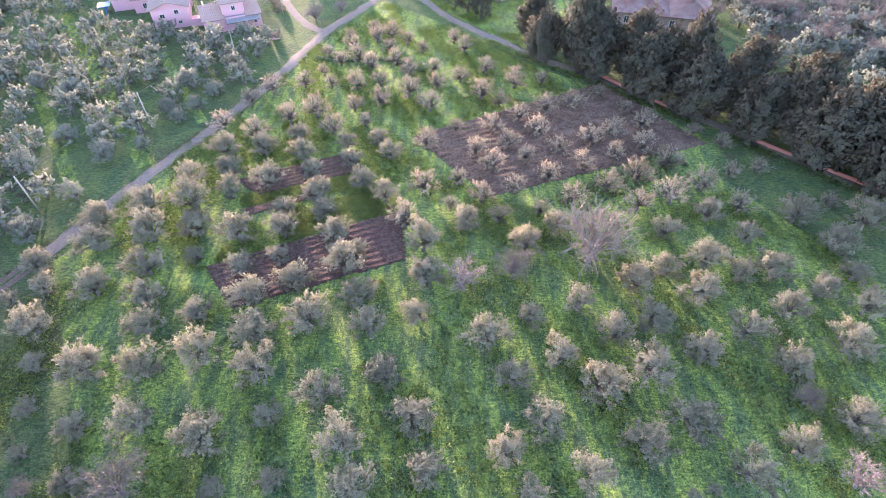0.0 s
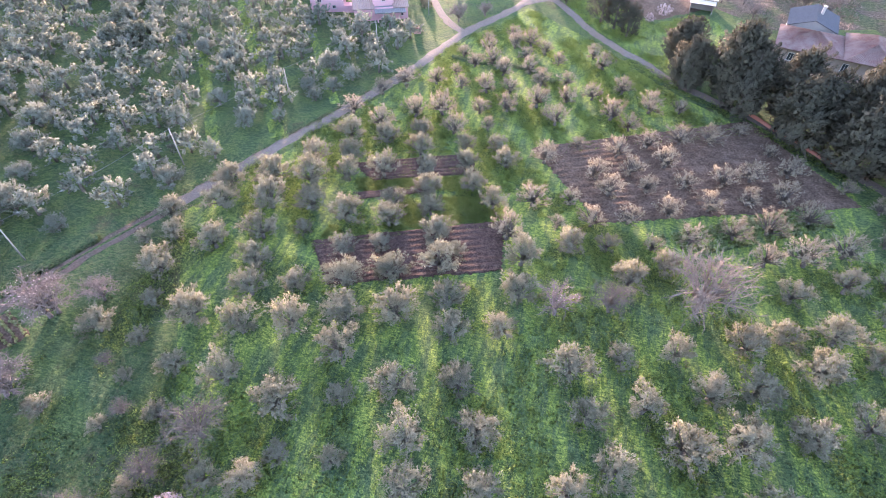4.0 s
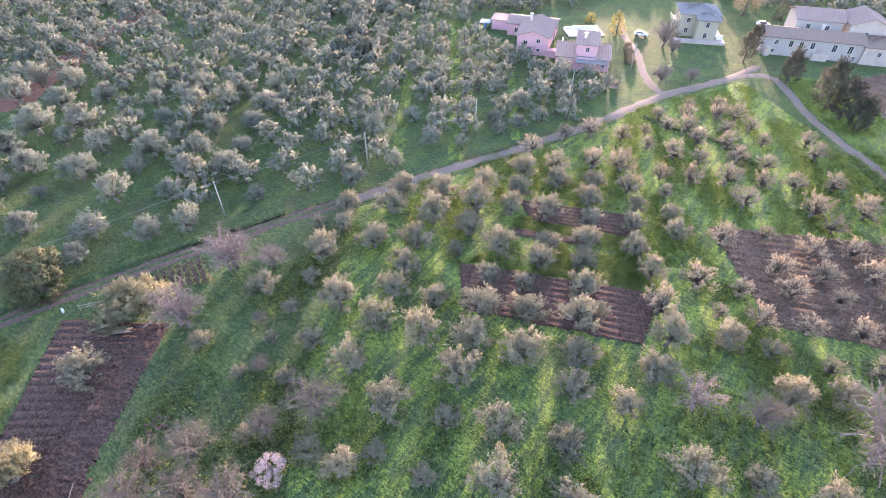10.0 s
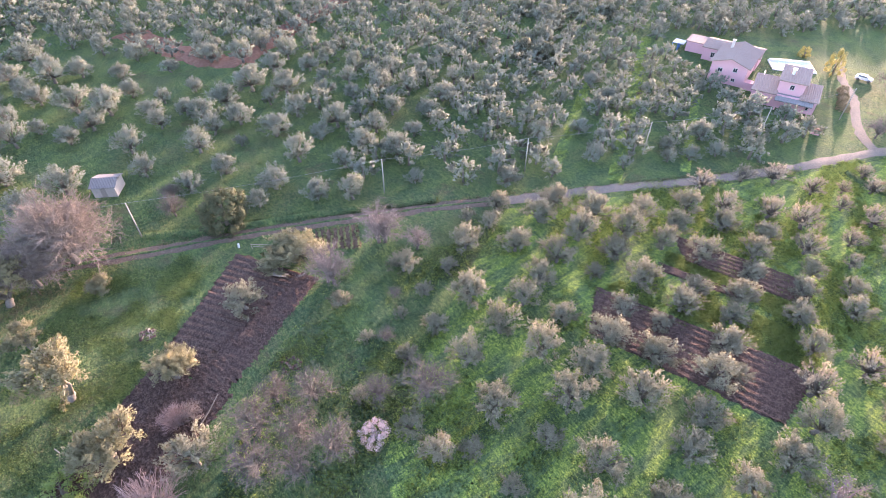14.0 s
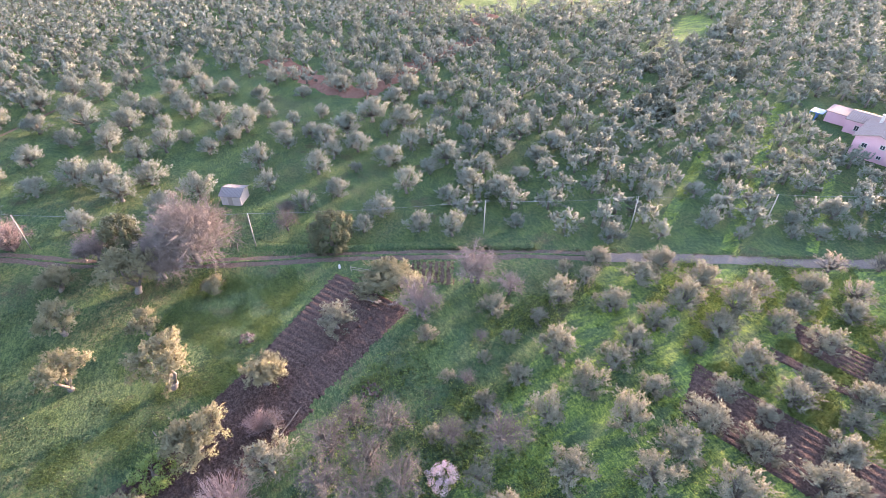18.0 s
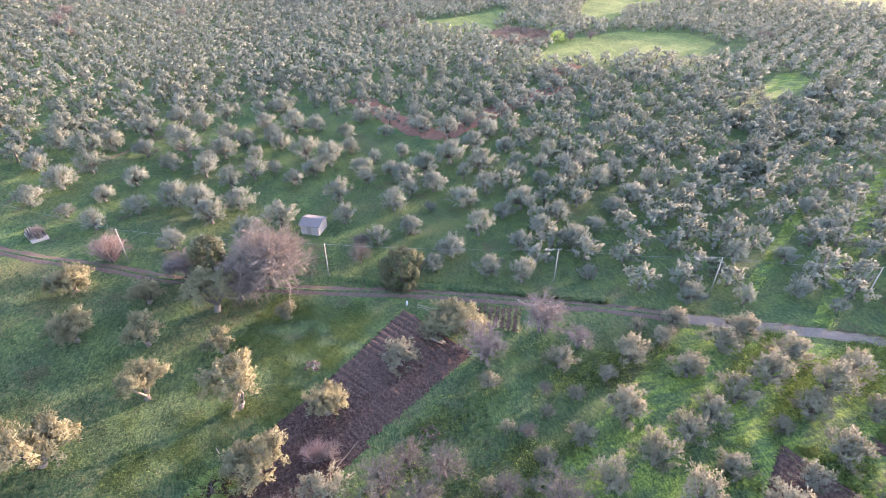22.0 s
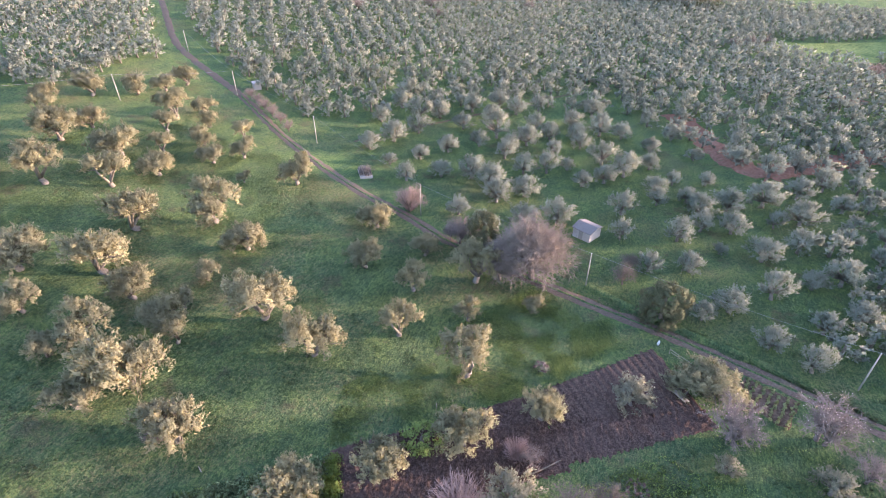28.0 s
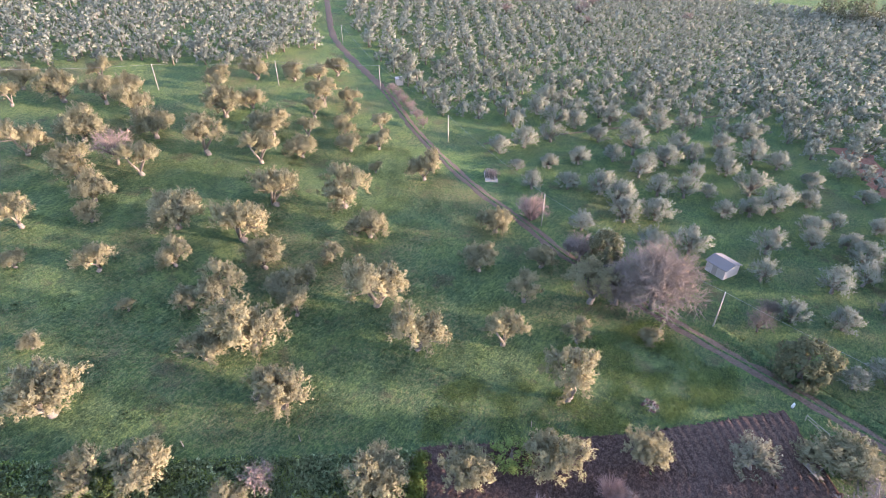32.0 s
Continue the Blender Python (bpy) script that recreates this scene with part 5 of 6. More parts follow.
for k, (x, y, w, h) in enumerate(HEDGE):
    x, y = (x - 2.2, y - 2.2) if k % 2 else (x + 1.2, y + 1.2)
    cypress("tall dark grey-green cypress in the hedge row", x, y, w * (1.85, 1.6, 1.95, 1.7, 1.6)[k % 5], h * (1.0, 0.86, 1.06, 0.92)[k % 4] * (1.0 if k < 7 else 0.86), 60 + k, "cypress hedge")
for k, (x, y, w, h) in enumerate([(-17.5, 151.2, 5.0, 10.5), (-6.2, 144.0, 5.0, 8.5), (3.0, 135.0, 6.5, 11.5), (6.2, 132.0, 6.0, 9.5), (9.2, 128.6, 5.5, 8.0)]):
    cypress("dark cypress beside the lane to the farmhouse", x, y, w * 1.25, h, 90 + k, "lane cypresses", 0.16, 90, 18)


# ---- buildings ----
def at_corner(x, y, angle):
    return Matrix.Translation(on_ground(x, y)) @ pose(0, 0, 0, 0, 0, angle)


def roof_sheet(solid, a, b, c, d, pitch=0.42, rise=0.09, thick=0.16):
    """A tiled slope: eave a-b, ridge d-c, with raised courses running from eave to ridge."""
    a, b, c, d = [Vector(p) for p in (a, b, c, d)]
    n = max(4, int((b - a).length / pitch) * 2)
    normal = (b - a).cross(d - a).normalized()
    k = len(solid.v)
    for i in range(n + 1):
        t = i / n
        lo, hi = a.lerp(b, t), d.lerp(c, t)
        up = normal * (rise if i % 2 else 0.0)
        solid.v += [lo + up, hi + up, lo - normal * thick, hi - normal * thick]
    for i in range(n):
        q = k + 4 * i
        solid.f += [(q, q + 4, q + 5, q + 1), (q + 2, q + 3, q + 7, q + 6), (q, q + 2, q + 6, q + 4), (q + 1, q + 5, q + 7, q + 3)]
    q = k + 4 * n
    solid.f += [(k, k + 1, k + 3, k + 2), (q, q + 2, q + 3, q + 1)]


def add_roof(house, x0, y0, x1, y1, z, rise, kind, mat, over=0.4, wall=None):
    s = Solid()
    X0, Y0, X1, Y1 = x0 - over, y0 - over, x1 + over, y1 + over
    if kind == "long":      # ridge along x
        m = (Y0 + Y1) / 2
        roof_sheet(s, (X0, Y0, z), (X1, Y0, z), (X1, m, z + rise), (X0, m, z + rise))
        roof_sheet(s, (X1, Y1, z), (X0, Y1, z), (X0, m, z + rise), (X1, m, z + rise))
    elif kind == "deep":    # ridge along y
        m = (X0 + X1) / 2
        roof_sheet(s, (X0, Y1, z), (X0, Y0, z), (m, Y0, z + rise), (m, Y1, z + rise))
        roof_sheet(s, (X1, Y0, z), (X1, Y1, z), (m, Y1, z + rise), (m, Y0, z + rise))
    elif kind == "shed":    # falls to the front
        roof_sheet(s, (X0, Y0, z), (X1, Y0, z), (X1, Y1, z + rise), (X0, Y1, z + rise))
    else:                   # hipped
        k = min(X1 - X0, Y1 - Y0) / 2
        p, q = ((X0 + k, (Y0 + Y1) / 2), (X1 - k, (Y0 + Y1) / 2)) if X1 - X0 > Y1 - Y0 else (((X0 + X1) / 2, Y0 + k), ((X0 + X1) / 2, Y1 - k))
        P, Q = (*p, z + rise), (*q, z + rise)
        if X1 - X0 > Y1 - Y0:
            roof_sheet(s, (X0, Y0, z), (X1, Y0, z), Q, P), roof_sheet(s, (X1, Y1, z), (X0, Y1, z), P, Q)
            roof_sheet(s, (X1, Y0, z), (X1, Y1, z), Q, Q), roof_sheet(s, (X0, Y1, z), (X0, Y0, z), P, P)
        else:
            roof_sheet(s, (X0, Y0, z), (X1, Y0, z), P, P), roof_sheet(s, (X1, Y1, z), (X0, Y1, z), Q, Q)
            roof_sheet(s, (X1, Y0, z), (X1, Y1, z), Q, P), roof_sheet(s, (X0, Y1, z), (X0, Y0, z), P, Q)
    part("roof", s.mesh("roof", mat), house)
    if wall and kind in ("long", "deep"):
        if kind == "long":
            for x in (x0, x1):
                part("gable", Solid().quad((x, y0, z - 0.1), (x, y1, z - 0.1), (x, (y0 + y1) / 2, z + rise * 0.9)).mesh("gable", wall), house)
        else:
            for y in (y0, y1):
                part("gable", Solid().quad((x0, y, z - 0.1), (x1, y, z - 0.1), ((x0 + x1) / 2, y, z + rise * 0.9)).mesh("gable", wall), house)


def hollow_walls(x0, y0, x1, y1, z, mat, t=0.35):
    s = Solid()
    s.box(x0, y0, -0.5, x1, y0 + t, z).box(x0, y1 - t, -0.5, x1, y1, z).box(x0, y0 + t, -0.5, x0 + t, y1 - t, z).box(x1 - t, y0 + t, -0.5, x1, y1 - t, z)
    return s.mesh("wall", mat)


def add_window(house, x, y, z, w, h, side="front", shutters=False, door=False):
    """A window or door set on a wall: its frame, dark pane and sill stand a little proud of the plaster."""
    m = Matrix.Translation((x, y, z)) @ pose(0, 0, 0, 0, 0, {"front": 0, "left": -90, "right": 90, "back": 180}[side])
    f = Solid()
    f.box(-w / 2, -0.05, 0, -w / 2 + 0.09, 0.02, h, m).box(w / 2 - 0.09, -0.05, 0, w / 2, 0.02, h, m).box(-w / 2 + 0.09, -0.05, h - 0.09, w / 2 - 0.09, 0.02, h, m).box(-0.03, -0.04, 0.05, 0.03, 0.02, h - 0.09, m)
    win = part("door" if door else "window", f.mesh("frame", WOOD if door else FRAME), house)
    part("pane", Solid().box(-w / 2 + 0.09, -0.02, 0.0, w / 2 - 0.09, 0.02, h - 0.09, m).mesh("pane", WOOD if door else GLASS_DARK), win)
    if not door:
        part("sill", Solid().box(-w / 2 - 0.12, -0.14, -0.10, w / 2 + 0.12, 0.02, -0.01, m).mesh("sill", CONCRETE), win)
    if shutters:
        for s in (-1, 1):
            a, b = sorted((s * w / 2, s * (w / 2 + w * 0.45)))
            part("shutter", Solid().box(a, -0.06, 0, b, -0.01, h, m).mesh("shutter", WOOD), win)


def add_chimney(house, x, y, z, h=1.2, mat=CONCRETE):
    part("chimney", Solid().box(x - 0.3, y - 0.3, z - 0.6, x + 0.3, y + 0.3, z + h).box(x - 0.42, y - 0.42, z + h, x + 0.42, y + 0.42, z + h + 0.15).mesh("chimney", mat), house)


def building(name, label, x, y, angle):
    h = new(name)
    h.matrix_world = at_corner(x, y, angle)
    return tagged(h, label, "house")


# pink farmhouse with the gable to the groves
a = building("pink_house", "pink plastered house with a pale tiled gable roof", -66.2, 121.6, 20)
part("wall", hollow_walls(0, 0, 8.0, 12.0, 4.6, PINK_WALL), a)
add_roof(a, 0, 0, 8.0, 12.0, 4.6, 1.5, "deep", PALE_TILE, 0.55, PINK_WALL)
add_window(a, 2.2, 0, 2.6, 1.1, 0.9), add_window(a, 5.6, 0, 1.0, 0.9, 0.7), add_window(a, 5.4, 0, 3.2, 1.0, 0.9)
add_window(a, 0, 3.0, 1.0, 1.1, 1.3, "left"), add_window(a, 0, 7.5, 1.0, 1.1, 1.3, "left")
add_chimney(a, 2.0, 8.5, 6.0)
part("porch", Solid().box(8.0, -0.6, 0, 11.5, 3.0, 1.1).box(8.0, -0.6, 1.1, 11.5, -0.4, 1.7).mesh("porch", PINK_WALL), a)
# second pink house behind
b = building("pink_house", "long pink house with grey tiled roof and blue sheeted lean-to", -74.6, 131.0, 20)
part("wall", hollow_walls(0, 0, 13.0, 7.0, 3.2, PINK_WALL), b)
add_roof(b, 0, 0, 13.0, 7.0, 3.2, 1.1, "long", PALE_TILE, 0.4, PINK_WALL)
part("annex", hollow_walls(-5.0, 3.0, 0, 8.0, 2.6, PINK_WALL), b)
part("annex_roof", Solid().box(-5.3, 2.7, 2.6, -0.02, 8.3, 2.75).mesh("annex roof", PALE_TILE), b)
for x in (2.5, 6.5, 10.5):
    add_window(b, x, 0, 1.0, 1.0, 1.2)
part("lean_to", Solid().box(-6.8, 1.5, 0, -6.7, 4.5, 1.9).box(-8.2, 1.5, 1.9, -5.4, 4.6, 2.0).box(-8.2, 1.5, 0, -8.1, 1.6, 1.9).mesh("lean-to", BLUE_SHEET), b, "blue plastic sheet roof")
# third pink house with the little tower
c = building("pink_house", "low pink house with a square tower and tiled wings", -54.0, 119.6, 24)
part("wall", hollow_walls(0, 0, 12.8, 7.0, 2.9, PINK_WALL), c)
add_roof(c, 0, 0, 4.6, 7.0, 2.9, 1.0, "shed", PALE_TILE, 0.3)
add_roof(c, 9.6, 0, 12.8, 7.0, 2.9, 1.0, "shed", PALE_TILE, 0.3)
part("tower", hollow_walls(4.6, 1.5, 9.6, 7.5, 5.6, PINK_WALL), c)
add_roof(c, 4.6, 1.5, 9.6, 7.5, 5.6, 1.1, "shed", PALE_TILE, 0.4)
add_roof(c, 5.0, -1.5, 12.0, 1.0, 2.3, 0.5, "shed", GREY_TILE, 0.2)
for px in (5.3, 11.6):
    part("pillar", Solid().box(px, -1.4, -0.3, px + 0.3, -1.1, 2.3).mesh("pillar", PINK_WALL), c)
add_window(c, 7.2, 1.5, 3.9, 0.9, 1.0), add_window(c, 2.6, 0, 1.0, 1.0, 1.1), add_window(c, 11.6, 0, 0.9, 1.0, 1.2)
add_chimney(c, 6.4, 4.4, 6.4, 0.8, WHITE_PAINT)
part("terrace_wall", Solid().box(1.0, 7.0, 0, 5.0, 11.5, 2.2).box(1.0, 7.0, 2.2, 1.2, 11.5, 3.1).mesh("terrace", WHITE_PAINT), c, "white terrace wall")

# cream two-storey villa with hipped slate roof
d = building("cream_house", "cream two-storey villa with grey hipped roof and balcony", -39.0, 157.5, 26)
part("wall", hollow_walls(2.4, 0, 12.0, 8.6, 5.9, CREAM_WALL), d)
add_roof(d, 2.4, 0, 12.0, 8.6, 5.9, 1.6, "hip", GREY_TILE, 0.6)
part("wing", hollow_walls(6.4, -3.2, 11.5, 0, 5.6, CREAM_WALL), d)
add_roof(d, 6.4, -3.2, 11.5, 1.0, 5.6, 1.3, "hip", GREY_TILE, 0.6)
part("balcony", Solid().box(0.8, 1.0, 2.9, 2.4, 7.4, 3.1).box(0.8, 1.0, 3.1, 0.95, 7.4, 3.9).box(0.8, 1.0, 3.1, 2.4, 1.15, 3.9).box(0.9, 1.1, -0.3, 1.2, 1.4, 2.9).box(0.9, 7.0, -0.3, 1.2, 7.3, 2.9).mesh("balcony", CREAM_WALL), d)
part("terrace", Solid().box(1.0, -5.2, -0.3, 14.0, -3.2, 0.6).box(12.0, -3.2, -0.3, 14.0, 8.6, 0.6).mesh("terrace", STONE_WALL), d)
for z in (1.0, 3.7):
    add_window(d, 8.8, -3.2, z, 1.0, 1.3, shutters=z > 3), add_window(d, 4.4, 0, z, 1.0, 1.3, shutters=True)
    for y in (2.2, 6.2):
        add_window(d, 12.0, y, z, 1.0, 1.3, "right", True), add_window(d, 2.4, y, z, 1.0, 1.3, "left")
part("steps", Solid().box(12.0, -3.0, 0.6, 13.5, -1.2, 1.3).box(12.0, -3.2, 1.3, 13.5, -3.0, 2.0).mesh("steps", WHITE_PAINT), d)

# long white farmhouse
e = building("farmhouse", "long white farmhouse with peeling plaster and old tiled roof", -15.8, 159.2, 21)
part("wall", hollow_walls(0, 0, 23.0, 8.0, 4.5, WHITE_WALL), e)
add_roof(e, 0, 0, 23.0, 8.0, 4.5, 1.3, "long", OLD_ROOF, 0.4, WHITE_WALL)
part("stone_wing", hollow_walls(23.0, -0.6, 32.0, 8.0, 4.3, STONE_WALL), e, "bare stone end wing")
add_roof(e, 23.0, -0.6, 32.0, 8.0, 4.3, 1.5, "hip", OLD_ROOF, 0.4)
for x, z, w, h in ((3.2, 2.7, 0.9, 1.1), (6.6, 2.4, 1.0, 1.5), (9.0, 2.3, 1.0, 1.6), (11.6, 2.4, 1.0, 1.5), (16.6, 2.1, 1.1, 1.8), (20.2, 2.1, 1.1, 1.8), (21.6, 0.8, 0.8, 0.8), (3.0, 0.7, 0.8, 0.9), (26.5, 2.2, 0.9, 1.1)):
    add_window(e, x, 0 if x < 23 else -0.6, z, w, h)
add_window(e, 13.4, 0, 0, 1.4, 2.3, door=True)
part("buttress", Solid().box(1.0, -1.2, -0.3, 2.2, 0, 2.2).mesh("buttress", STONE_WALL), e)
part("buttress", Solid().box(12.0, -1.4, -0.3, 15.5, 0, 1.6).mesh("buttress", STONE_WALL), e)
add_chimney(e, 14.0, 5.5, 5.3)
g = building("farmhouse", "white two-storey rear range with pale tiled roofs", -11.0, 170.5, 21)
part("wall", hollow_walls(0, 0, 11.0, 9.0, 6.6, WHITE_WALL), g)
add_roof(g, 0, 0, 11.0, 9.0, 6.6, 1.8, "long", PALE_TILE, 0.4, WHITE_WALL)
part("annex", hollow_walls(12.0, -2.0, 21.0, 8.0, 6.8, STONE_WALL), g)
add_roof(g, 12.0, -2.0, 21.0, 8.0, 6.8, 2.0, "deep", PALE_TILE, 0.4, STONE_WALL)
part("lean_to", hollow_walls(-7.0, -2.0, 0, 3.0, 2.6, WHITE_WALL), g)
add_roof(g, -7.0, -2.0, 0, 3.0, 2.6, 0.7, "shed", ROOF_TILE, 0.2)
add_window(g, 3.0, 0, 4.2, 1.0, 1.4), add_window(g, 7.5, 0, 4.2, 1.0, 1.4), add_window(g, 16.0, -2.0, 4.0, 1.0, 1.4)

# villa behind the cypress hedge
v = building("brick_villa", "brick villa with faded red tiled roof behind the hedge", 39.0, 122.5, -14)
part("wall", hollow_walls(0, 0, 21.0, 11.0, 4.4, BROWN_STONE), v)
add_roof(v, 0, 0, 12.0, 11.0, 4.4, 2.2, "hip", FADED_TILE, 0.6)
add_roof(v, 12.6, -1.0, 21.0, 12.0, 4.8, 2.4, "hip", FADED_TILE, 0.6)
part("wing", hollow_walls(1.0, 11.0, 10.0, 20.0, 5.0, WHITE_WALL), v)
add_roof(v, 1.0, 11.0, 10.0, 20.0, 5.0, 1.8, "deep", SLATE, 0.5, WHITE_WALL)
for x in (3.0, 8.0, 13.0, 18.0):
    add_window(v, x, 0, 2.0, 1.1, 1.6)
add_window(v, 0, 4.0, 2.0, 1.1, 1.6, "left")
add_chimney(v, 6.5, 16.0, 6.4, 1.6)

# garden shed by the fallow plot
s = building("open_shed", "small open shed with a white sheet roof", 23.5, 147.0, -8)
part("roof", Solid().box(0, 0, 2.2, 6.0, 2.6, 2.3).box(0.4, 2.6, 2.5, 6.4, 4.6, 2.6).mesh("shed roof", CONCRETE), s)
part("wall", Solid().box(0.4, 2.6, 0, 5.6, 2.75, 2.2).box(0.3, 0.3, 0, 0.45, 2.6, 2.2).box(5.5, 0.3, 0, 5.65, 4.4, 2.2).mesh("shed wall", WOOD), s)
t = building("outbuilding", "pink outbuilding with a small tiled roof", 22.0, 199.0, 0)
part("wall", hollow_walls(0, 0, 7.0, 5.0, 2.6, RED_WALL), t)
add_roof(t, 0, 0, 7.0, 5.0, 2.6, 1.0, "long", ROOF_TILE, 0.3, RED_WALL)

# farm hut behind the great bare tree
k = building("farm_hut", "small brick hut with a sagging zinc sheet roof", -99.4, -6.6, 62)
part("wall", hollow_walls(0.6, -3.0, 4.4, 0.8, 2.1, STONE_WALL, 0.25), k)
hs = Solid()
roof_sheet(hs, (0.3, -3.3, 2.05), (4.7, -3.3, 2.05), (4.7, -1.1, 2.8), (0.3, -1.1, 2.8), 0.25, 0.04, 0.04)
roof_sheet(hs, (4.7, 1.1, 2.05), (0.3, 1.1, 2.05), (0.3, -1.1, 2.8), (4.7, -1.1, 2.8), 0.25, 0.04, 0.04)
part("roof", hs.mesh("hut roof", METAL), k, "dull zinc sheet roof")
add_window(k, 2.4, -3.0, 0, 0.9, 1.9, door=True)

# concrete cabin beside the far pole
n = building("pump_cabin", "small grey concrete cabin at the foot of a pole", -137.6, -109.6, 50)
part("wall", hollow_walls(0, 0, 2.4, 2.0, 1.7, STONE_WALL, 0.2), n)
part("roof", Solid().box(-0.2, -0.2, 1.7, 2.6, 2.2, 1.85).mesh("cabin roof", STONE_WALL), n)
add_window(n, 1.2, 0, 0, 0.8, 1.5, door=True)

# pool terrace
p = new("pool_terrace")
p.matrix_world = at_corner(-60.2, 140.2, 42)
part("floor", Solid().box(0, 0, -0.2, 9.5, 5.6, 0.12).mesh("pool floor", WHITE_PAINT), p)
part("wall", Solid().box(0, -0.25, -0.2, 9.5, 0, 0.3).box(0, 5.6, -0.2, 9.5, 5.85, 0.7).box(-0.25, -0.25, -0.2, 0, 5.85, 0.3).box(9.5, -0.25, -0.2, 9.75, 5.85, 0.3).mesh("pool wall", WHITE_PAINT), p)
part("water", Solid().box(1.8, 1.2, 0.13, 7.4, 4.3, 0.16).mesh("pool water", GLASS_DARK), p)
tagged(p, "white walled pool terrace behind the pink houses", "terrace")

# pink water tank box
w = new("garden_box")
w.matrix_world = at_corner(-38.4, 117.0, 20)
part("body", Solid().box(0, 0, -0.1, 1.6, 1.3, 1.3).mesh("box body", PINK_WALL), w)
part("lid", Solid().box(-0.1, -0.1, 1.3, 1.7, 1.4, 1.42).mesh("box lid", ROOF_TILE), w)
tagged(w, "small pink plastered box with a tiled lid", "box")


# ---- cars ----
def car(x, y, angle, label):
    ob = new("car")
    ob.matrix_world = at_corner(x, y, angle) @ Matrix.Scale(0.9, 4)
    body = Solid()
    prof = [(-2.0, 0.35), (-2.0, 0.85), (-1.7, 0.95), (-1.5, 1.45), (0.35, 1.48), (1.0, 0.98), (1.85, 0.85), (2.0, 0.7), (2.0, 0.35)]
    half = [0.82, 0.84, 0.82, 0.66, 0.66, 0.80, 0.82, 0.80, 0.8]
    k = [Vector((px, -h, pz)) for (px, pz), h in zip(prof, half)] + [Vector((px, h, pz)) for (px, pz), h in zip(prof, half)]
    m = len(prof)
    body.v = k
    body.f = [tuple(range(m))[::-1], tuple(range(m, 2 * m))] + [(i, (i + 1) % m, (i + 1) % m + m, i + m) for i in range(m)]
    part("body", body.mesh("car body", WHITE_PAINT), ob)
    part("windscreen", Solid().quad((0.40, -0.6, 1.45), (0.98, -0.7, 1.02), (0.98, 0.7, 1.02), (0.40, 0.6, 1.45)).mesh("windscreen", GLASS_DARK), ob).location = (0.02, 0, 0.02)
    for sgn in (-1, 1):
        part("side_window", Solid().quad((-1.4, sgn * 0.72, 1.38), (0.3, sgn * 0.72, 1.40), (0.75, sgn * 0.82, 1.02), (-1.55, sgn * 0.83, 1.0)).mesh("side window", GLASS_DARK), ob)
        for px in (-1.25, 1.25):
            wheel = part("wheel", Solid().tube([(px, sgn * 0.68, 0.32), (px, sgn * 0.88, 0.32)], [0.32, 0.32], 14).mesh("tyre", RUBBER), ob)
            part("rim", Solid().tube([(px, sgn * 0.87, 0.32), (px, sgn * 0.90, 0.32)], [0.19, 0.17], 10).mesh("rim", METAL), wheel)
    tagged(ob, label, "car")


car(-44.6, 152.4, 12, "small white hatchback parked on grass by the lane")
car(-19.4, 181.0, 20, "white car parked behind the farmhouse")
car(22.5, 190.0, 5, "white car parked beside the outbuilding")


# leafless thicket behind the hedge and the fallow plot
rng4 = random.Random(12)
THICKET = [(31, 153), (42, 141), (66, 148), (76, 122), (104, 92), (190, 146), (160, 236), (62, 214), (26, 197), (20, 176)]
thicket_places = []
for i in range(-2, 24):
    for j in range(-2, 22):
        x, y = 16 + 7.6 * i + rng4.gauss(0, 1.9), 92 + 7.2 * j + rng4.gauss(0, 1.9)
        d, keep = rng4.uniform(5.0, 9.0), rng4.random() < 0.72
        if keep and inside(THICKET, x, y) and math.hypot(x - 50, y - 128) > 22:
            thicket_places.append((round(x, 1), round(y, 1), round(d, 1)))
plant_bare("leafless bush in the thicket behind the hedge", "brush", thicket_places, "thicket_bush")
# leafless orchard behind the hedge
rng3 = random.Random(9)
plant_bare("leafless rosy fruit tree in the scrub behind the hedge", "rosy", [(round(66 + 9.5 * i + 4.5 * j + rng3.gauss(0, 1.2), 1), round(128 - 7.0 * i + 9.0 * j + rng3.gauss(0, 1.2), 1), round(rng3.uniform(5.5, 8.0), 1)) for i in range(4) for j in range(3)], "orchard_tree")



